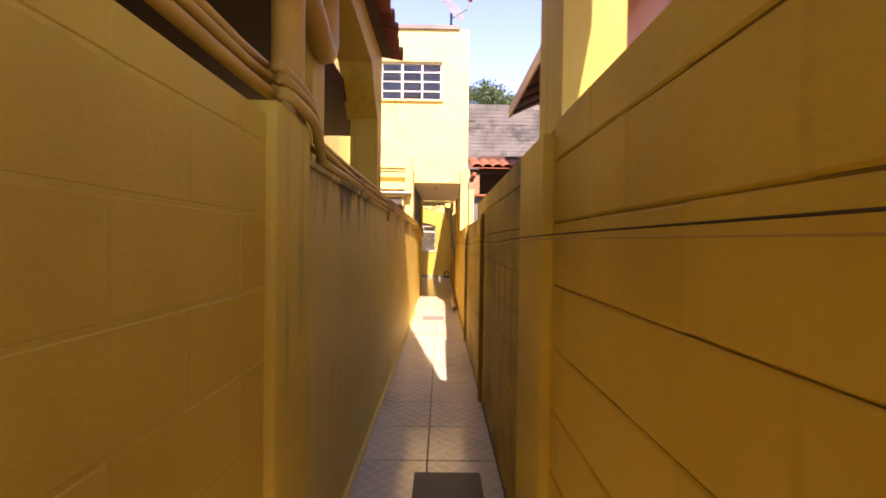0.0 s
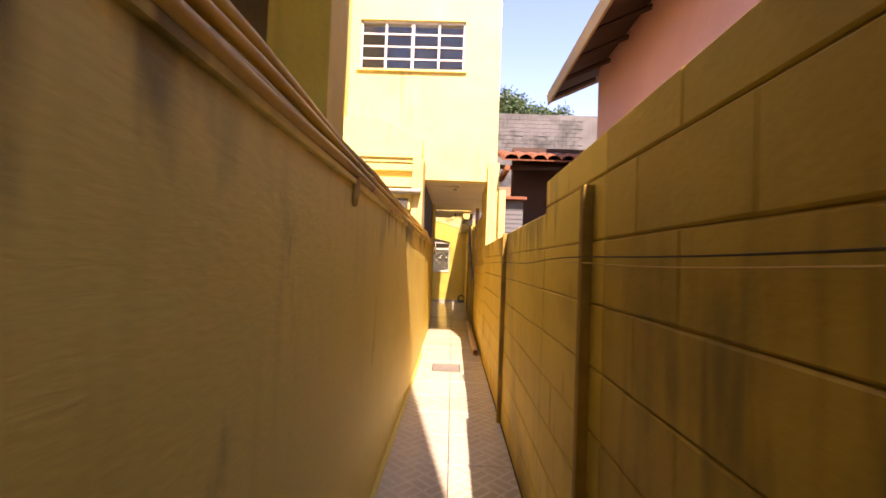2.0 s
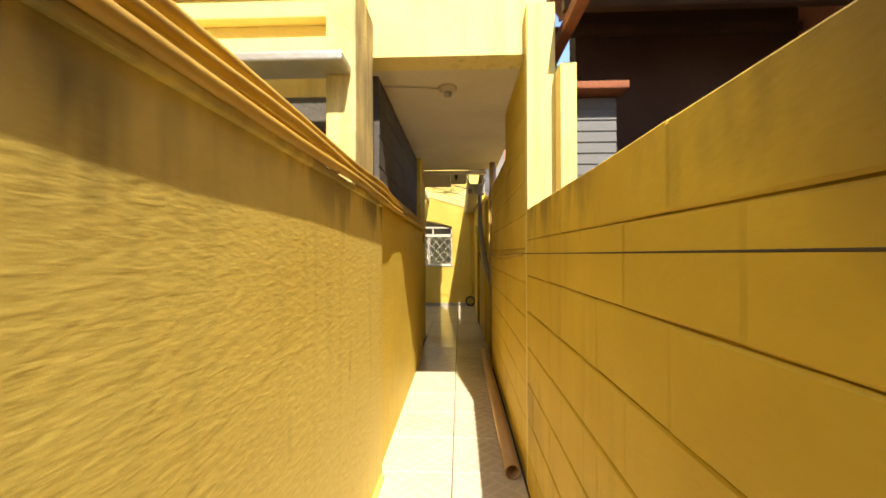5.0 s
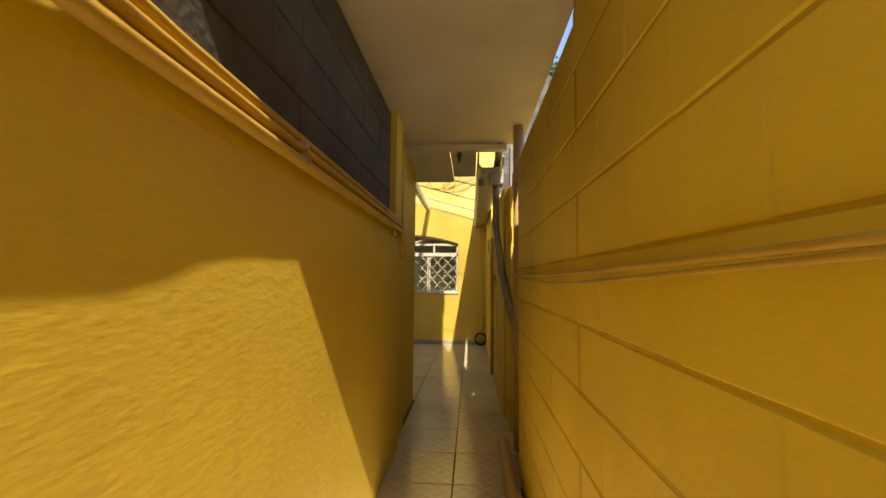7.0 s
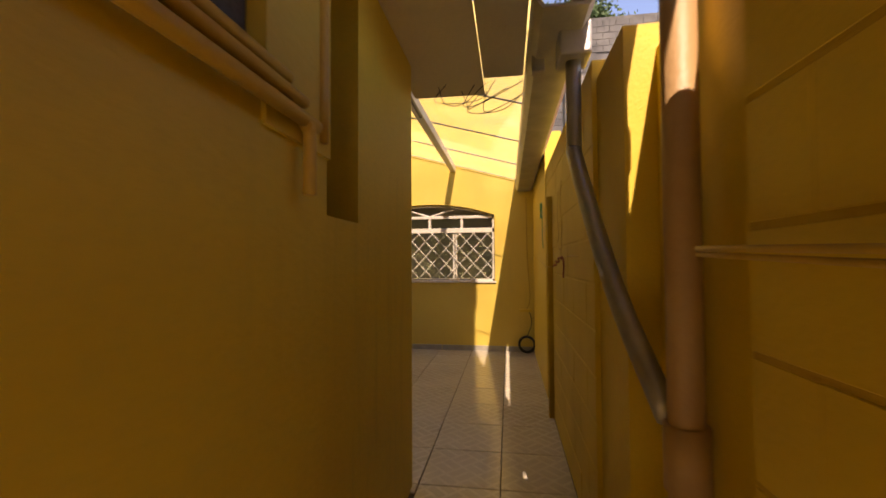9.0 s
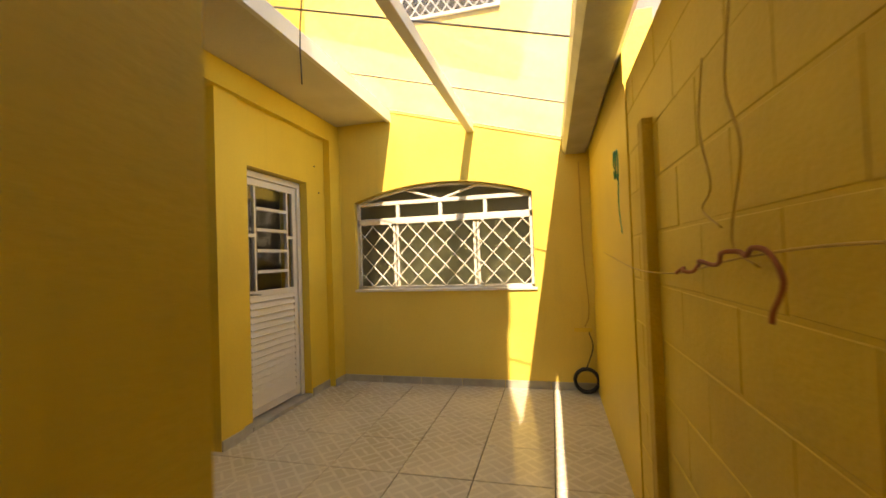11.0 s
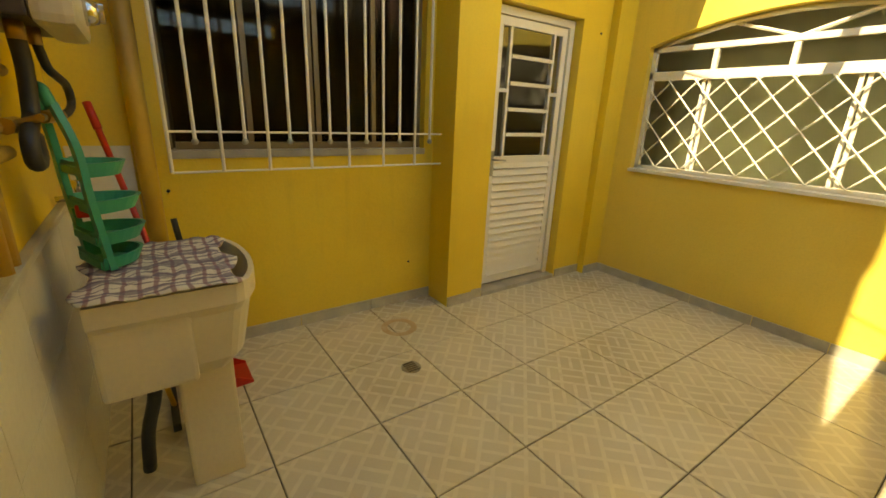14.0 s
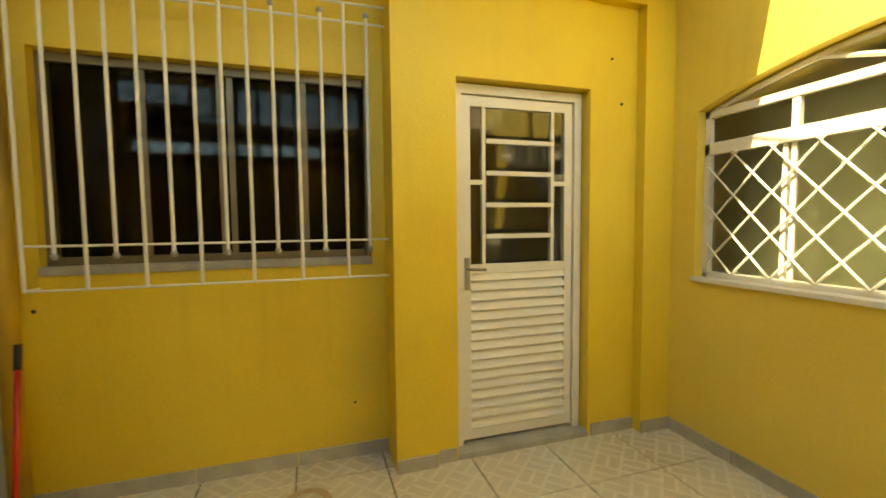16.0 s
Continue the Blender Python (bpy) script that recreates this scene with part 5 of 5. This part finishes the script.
    for x in (-1.03, -0.97):
        pipe_run("wall_pipe", smooth_line([(x, Y_END + 0.035, 0.98), (x, Y_END + 0.035, 1.6), (x, Y_END + 0.035, 2.6)], 3), 0.017, pipe_yellow, "yellow-painted riser pipe on the sink wall", "pipe", "supply pipes", sides=10)
    t = base("stop_valve", -1.25, Y_END + 0.06, 1.21, "brass stop valve on the supply pipe", "valve")
    wpart("valve_body", tube_bm([(-1.32, Y_END + 0.05, 1.25), (-1.2, Y_END + 0.05, 1.25)], 0.019, 8), brass, t)
    wpart("spindle", tube_bm([(-1.24, Y_END + 0.05, 1.25), (-1.24, Y_END + 0.11, 1.27)], 0.009, 8), brass, t)
    wpart("wheel", tube_bm([(-1.265, Y_END + 0.11, 1.27), (-1.215, Y_END + 0.11, 1.27)], 0.009, 8), brass, t)


shift(heater, -0.10, 0.0)


def faucet():
    f = base("faucet", -1.95, Y_END + 0.05, 0.97, "chrome wall faucet above the sink", "faucet")
    y = Y_END + 0.014
    wpart("spout", tube_bm(smooth_line([(-1.95, y, 0.97), (-1.95, y + 0.08, 0.975), (-1.95, y + 0.13, 0.965), (-1.95, y + 0.145, 0.93)], 5), 0.011, 10), chrome, f, smooth=True)
    wpart("handle", tube_bm([(-1.95, y + 0.07, 0.98), (-1.95, y + 0.07, 1.025), (-1.95, y + 0.07, 1.035)], [0.01, 0.022, 0.02], 10), chrome, f, smooth=True)


faucet()


def rack():
    """Hanging three-tier plastic soap rack."""
    r = base("soap_rack", -1.20, Y_END + 0.16, 0.86, "green plastic hanging rack with three open trays", "rack")
    xs = (-1.265, -1.135)
    y = Y_END + 0.14
    for x in xs:
        lean = smooth_line([(x, y + 0.015, 0.845), (x, y, 1.02), (x, y - 0.005, 1.13), ((xs[0] + xs[1]) / 2 + (x + 1.2) * 0.55, y - 0.02, 1.225)], 6)
        bm = bmesh.new()
        rows = [[bm.verts.new(p + Vector(o)) for o in ((-0.012, -0.005, 0), (0.012, -0.005, 0), (0.012, 0.009, 0), (-0.012, 0.009, 0))] for p in lean]
        for q, w in zip(rows, rows[1:]):
            for k in range(4):
                bm.faces.new((q[k], q[(k + 1) % 4], w[(k + 1) % 4], w[k]))
        bm.faces.new(rows[0])
        bm.faces.new(rows[-1])
        wpart("upright", bm, green_plastic, r)
    wpart("hook", tube_bm(smooth_line([(-1.24, y - 0.02, 1.215), (-1.22, y - 0.025, 1.25), (-1.18, y - 0.025, 1.25), (-1.16, y - 0.02, 1.215)], 5), 0.012, 8), green_plastic, r, smooth=True)
    for z, d in ((1.075, 0.105), (0.99, 0.125), (0.915, 0.125), (0.855, 0.11)):
        # a half-round tray: sloping outer lip, thin bottom
        mid = (xs[0] + xs[1]) / 2
        edge = [(mid + 0.078 * math.cos(a), y + d * math.sin(a)) for a in [math.pi * k / 14 for k in range(15)]]
        bm = bmesh.new()
        rings = [[bm.verts.new((mid + (px - mid) * f, y + (py - y) * f, z + h)) for px, py in edge] for f, h in ((0.86, -0.010), (1.0, 0.022), (0.93, 0.022), (0.80, -0.004))]
        n = len(edge)
        for q, w in zip(rings, rings[1:]):
            for k in range(n):
                bm.faces.new((q[k], q[(k + 1) % n], w[(k + 1) % n], w[k]))
        if z < 1.05:
            bm.faces.new(rings[0])
            bm.faces.new(rings[-1])
        wpart("tray", bm, green_plastic, r)
        wpart("cross_bar", box_bm(xs[0], xs[1], y - 0.004, y + 0.006, z - 0.008, z + 0.012, 0.002), green_plastic, r)
    thing("soap_box", box_bm(-1.57, -1.51, y - 0.03, y + 0.01, 0.987, 1.025, 0.006), red_plastic, "small red soap packet in the green rack", "soap")
    return r


rk = rack()
rk.location.x, rk.location.y = -1.53, Y_END + 0.145
rk.rotation_euler.z = radians(22)
rk.scale = (1.25, 1.25, 1.22)


def stick(name, p, q, r, mat, label, grip=None):
    s = base(name, *p, label, "broom")
    wpart("handle", tube_bm([p, q], r, 10), mat, s, smooth=True)
    if grip:
        d = (Vector(q) - Vector(p)).normalized()
        wpart("grip", tube_bm([Vector(q) - d * 0.10, Vector(q) + d * 0.005], r * 1.25, 10), grip, s, smooth=True)
    return s


s1 = stick("broom", (-1.93, 14.92, 0.10), (-2.2, 14.67, 1.30), 0.012, red_plastic, "red-handled broom leaning in the corner", red_plastic)
wpart("head", box_bm(-2.03, -1.83, 14.89, 14.95, 0.06, 0.11, 0.01), red_plastic, s1)
wpart("bristles", box_bm(-2.04, -1.82, 14.885, 14.955, 0.0, 0.062, 0.004), red_plastic, s1)
s2 = stick("squeegee", (-1.9, 14.78, 0.03), (-2.10, 14.60, 1.10), 0.011, yellow_plastic, "yellow-handled squeegee leaning in the corner", green_plastic)
wpart("blade", box_bm(-2.05, -1.75, 14.765, 14.795, 0.0, 0.035, 0.004), black_rubber, s2)
s3 = stick("dustpan", (-2.05, 14.98, 0.03), (-2.30, 14.90, 0.78), 0.011, red_plastic, "red long-handled dustpan standing beside the sink", black_rubber)
bm = bmesh.new()
v = [bm.verts.new(p) for p in ((-2.17, 14.90, 0.0), (-1.93, 14.90, 0.0), (-1.95, 15.12, 0.0), (-2.15, 15.12, 0.0), (-2.17, 14.90, 0.14), (-1.93, 14.90, 0.14), (-1.95, 15.12, 0.012), (-2.15, 15.12, 0.012))]
for f in ((3, 2, 1, 0), (0, 1, 5, 4), (1, 2, 6, 5), (3, 0, 4, 7)):
    bm.faces.new([v[i] for i in f])
pan = wpart("pan", bm, red_plastic, s3)
pan.modifiers.new("thickness", "SOLIDIFY").thickness = 0.004


bm = bmesh.new()
ring = [[bm.verts.new((-2.08 + r * math.cos(k * math.tau / 40), 16.02 + r * math.sin(k * math.tau / 40), 0.0022 + h)) for k in range(40)] for r, h in ((0.075, -0.0012), (0.085, 0), (0.105, 0), (0.115, -0.0012))]
for q, r in zip(ring, ring[1:]):
    for k in range(40):
        bm.faces.new((q[k], q[(k + 1) % 40], r[(k + 1) % 40], r[k]))
thing("rust_ring", bm, material("rust_stain", (0.42, 0.27, 0.13), (0.47, 0.38, 0.26), 12, 60, 0.5, 0.1), "faint brown rust ring on the yard tiles", "stain")
for y, z in ((16.28, 0.30), (14.9, 0.9), (17.75, 2.2), (17.82, 1.95)):
    x = X_BAR if y < 16.4 else X_DOOR
    bm = bmesh.new()
    bmesh.ops.create_icosphere(bm, subdivisions=1, radius=0.009, matrix=Matrix.Translation((x + 0.003, y, z)))
    thing("wall_plug", bm, dark_metal, "small dark plug in the yellow yard wall", "wall plug", "wall plugs")

thing("yard_render", box_bm(XR - 0.008, XR + 0.001, 16.2, Y_WIN - 0.001, -0.01, 2.055), yard_paint, "smooth yellow render on the far part of the yard wall", "wall", kind="structure")


# ---- pieces: floor tiles, skirting, blocks ----
def floor_tiles():
    s, gap = 0.45, 0.005
    x0, y0 = 0.0, 0.22
    cache = {}
    count = 0
    for j in range(0, 41):
        for i in range(-6, 1):
            a, b, c, d = x0 + i * s, x0 + (i + 1) * s, y0 + j * s, y0 + (j + 1) * s
            if i < -1 and d < Y_END:
                continue
            lo = XL - 0.1 if c + 0.1 < Y_END else -2.42
            if i < -1 and c < Y_END:
                c, lo = Y_END, -2.42
            a, b, c, d = max(a, lo), min(b, XR if d < 12.9 or d > 14.25 else 0.52), max(c, 0.62), min(d, Y_WIN)
            if b - a < 0.02 or d - c < 0.02:
                continue
            key = (round(b - a, 3), round(d - c, 3))
            if key not in cache:
                w, h = key[0] / 2 - gap / 2, key[1] / 2 - gap / 2
                bm = bmesh.new()
                e = 0.003
                lowr = [bm.verts.new((sx * w, sy * h, -0.012)) for sx, sy in ((-1, -1), (1, -1), (1, 1), (-1, 1))]
                mid = [bm.verts.new((sx * w, sy * h, -e)) for sx, sy in ((-1, -1), (1, -1), (1, 1), (-1, 1))]
                top = [bm.verts.new((sx * (w - e), sy * (h - e), 0)) for sx, sy in ((-1, -1), (1, -1), (1, 1), (-1, 1))]
                for q, r in ((lowr, mid), (mid, top)):
                    for k in range(4):
                        bm.faces.new((q[k], q[(k + 1) % 4], r[(k + 1) % 4], r[k]))
                bm.faces.new(top)
                cache[key] = mesh_of("tile", bm, floor_tile)
            t = new("tile", cache[key])
            t.location = ((a + b) / 2, (c + d) / 2, random.uniform(-0.0008, 0.0008))
            t.parent = floor
            count += 1


def blocks(owner, y0, y1, z1, face, side=-1, length=0.39, z0=-0.005, mat=None, skip=0.0):
    """Courses of painted blocks, proud of the core wall, with recessed joints."""
    cache = {}
    course = 0.19
    k = 0
    z = z0
    while z < z1 - 0.04:
        top = min(z + course, z1)
        y = y0 - (0.2 if k % 2 else 0.0)
        while y < y1 - 0.02:
            a, b = max(y, y0), min(y + length, y1)
            y += length
            if b - a < 0.04:
                continue
            key = (round(b - a, 3), round(top - z, 3))
            if key not in cache:
                w, h, j, e = key[0] / 2 - 0.0006, key[1] / 2 - 0.002, 0.013, 0.005
                bm = bmesh.new()
                rings = []
                for q, dx in ((0, 0.0), (0, j - e), (e, j)):
                    rings.append([bm.verts.new((side * dx, sy * (w - 0.4 * q), sz * (h - q))) for sy, sz in ((-1, -1), (1, -1), (1, 1), (-1, 1))])
                for q, r in zip(rings, rings[1:]):
                    for i in range(4):
                        bm.faces.new((q[i], q[(i + 1) % 4], r[(i + 1) % 4], r[i]))
                bm.faces.new(rings[2])
                cache[key] = mesh_of("block", bm, mat or paint_block)
            ob = new("block", cache[key])
            ob.location = (face - side * (0.0105 if mat is clean_block else 0.006) + random.uniform(-0.001, 0.001), (a + b) / 2, (z + top) / 2)
            ob.rotation_euler = (random.uniform(-0.009, 0.009), random.uniform(-0.008, 0.008), random.uniform(-0.003, 0.003))
            ob.parent = owner
        z = top
        k += 1


def skirting(x0, y0, x1, y1, name="skirting"):
    """Grey tile skirting, a row of short pieces."""
    d = Vector((x1 - x0, y1 - y0, 0))
    n = max(1, round(d.length / 0.45))
    owner = base(name, x0, y0, 0, "grey stone-look tile skirting along the yard wall", "skirting", kind="structure")
    step = d / n
    side = Vector((d.y, -d.x, 0)).normalized()
    for k in range(n):
        p, q = Vector((x0, y0, 0)) + step * k, Vector((x0, y0, 0)) + step * (k + 1)
        g = step.normalized() * 0.003
        bm = bmesh.new()
        v = [bm.verts.new(c) for z in (-0.004, 0.07) for c in (p + g + Vector((0, 0, z)), q - g + Vector((0, 0, z)), q - g + side * 0.012 + Vector((0, 0, z)), p + g + side * 0.012 + Vector((0, 0, z)))]
        for f in ((3, 2, 1, 0), (4, 5, 6, 7), (0, 1, 5, 4), (1, 2, 6, 5), (2, 3, 7, 6), (3, 0, 4, 7)):
            bm.faces.new([v[i] for i in f])
        wpart("skirting_tile", bm, stone, owner)


floor_tiles()
skirting(-2.13, Y_WIN, 0.40, Y_WIN)
skirting(X_BAR, 14.54, X_BAR, 16.46)
skirting(X_DOOR, 16.69, X_DOOR, 16.79)
skirting(X_DOOR + 0.025, 16.46, X_DOOR + 0.025, 16.68)
skirting(X_DOOR, 17.625, X_DOOR, 17.93)
skirting(X_DOOR + 0.07, 17.93, X_DOOR + 0.07, Y_WIN)
blocks(wall_right, 0.62, 4.05, 1.64, XR + 0.012, mat=near_block)
blocks(wall_right, 4.42, 5.98, 1.64, XR + 0.012, mat=mouldy_shaded_block)
blocks(wall_right, 5.98, 6.75, 1.64, XR + 0.012)
blocks(wall_right, 6.75, 10.42, 1.49, XR + 0.012)
blocks(wall_right_passage, 10.5, 11.5, 2.36, XR + 0.012, z0=-0.05, mat=clean_block)
blocks(wall_right_passage, 11.5, 13.0, 2.0, XR + 0.012, z0=-0.05, mat=clean_block)
blocks(wall_yard_right, 14.1, 16.2, 2.06, XR + 0.002, mat=clean_block)
blocks(wall_block, 10.75, 13.05, 2.355, XL - 0.06, side=1, z0=1.605, mat=dark_block_and_shade)
blocks(wall_left_near, 0.62, 3.88, 1.60, XL - 0.012, side=1, mat=clean_block)
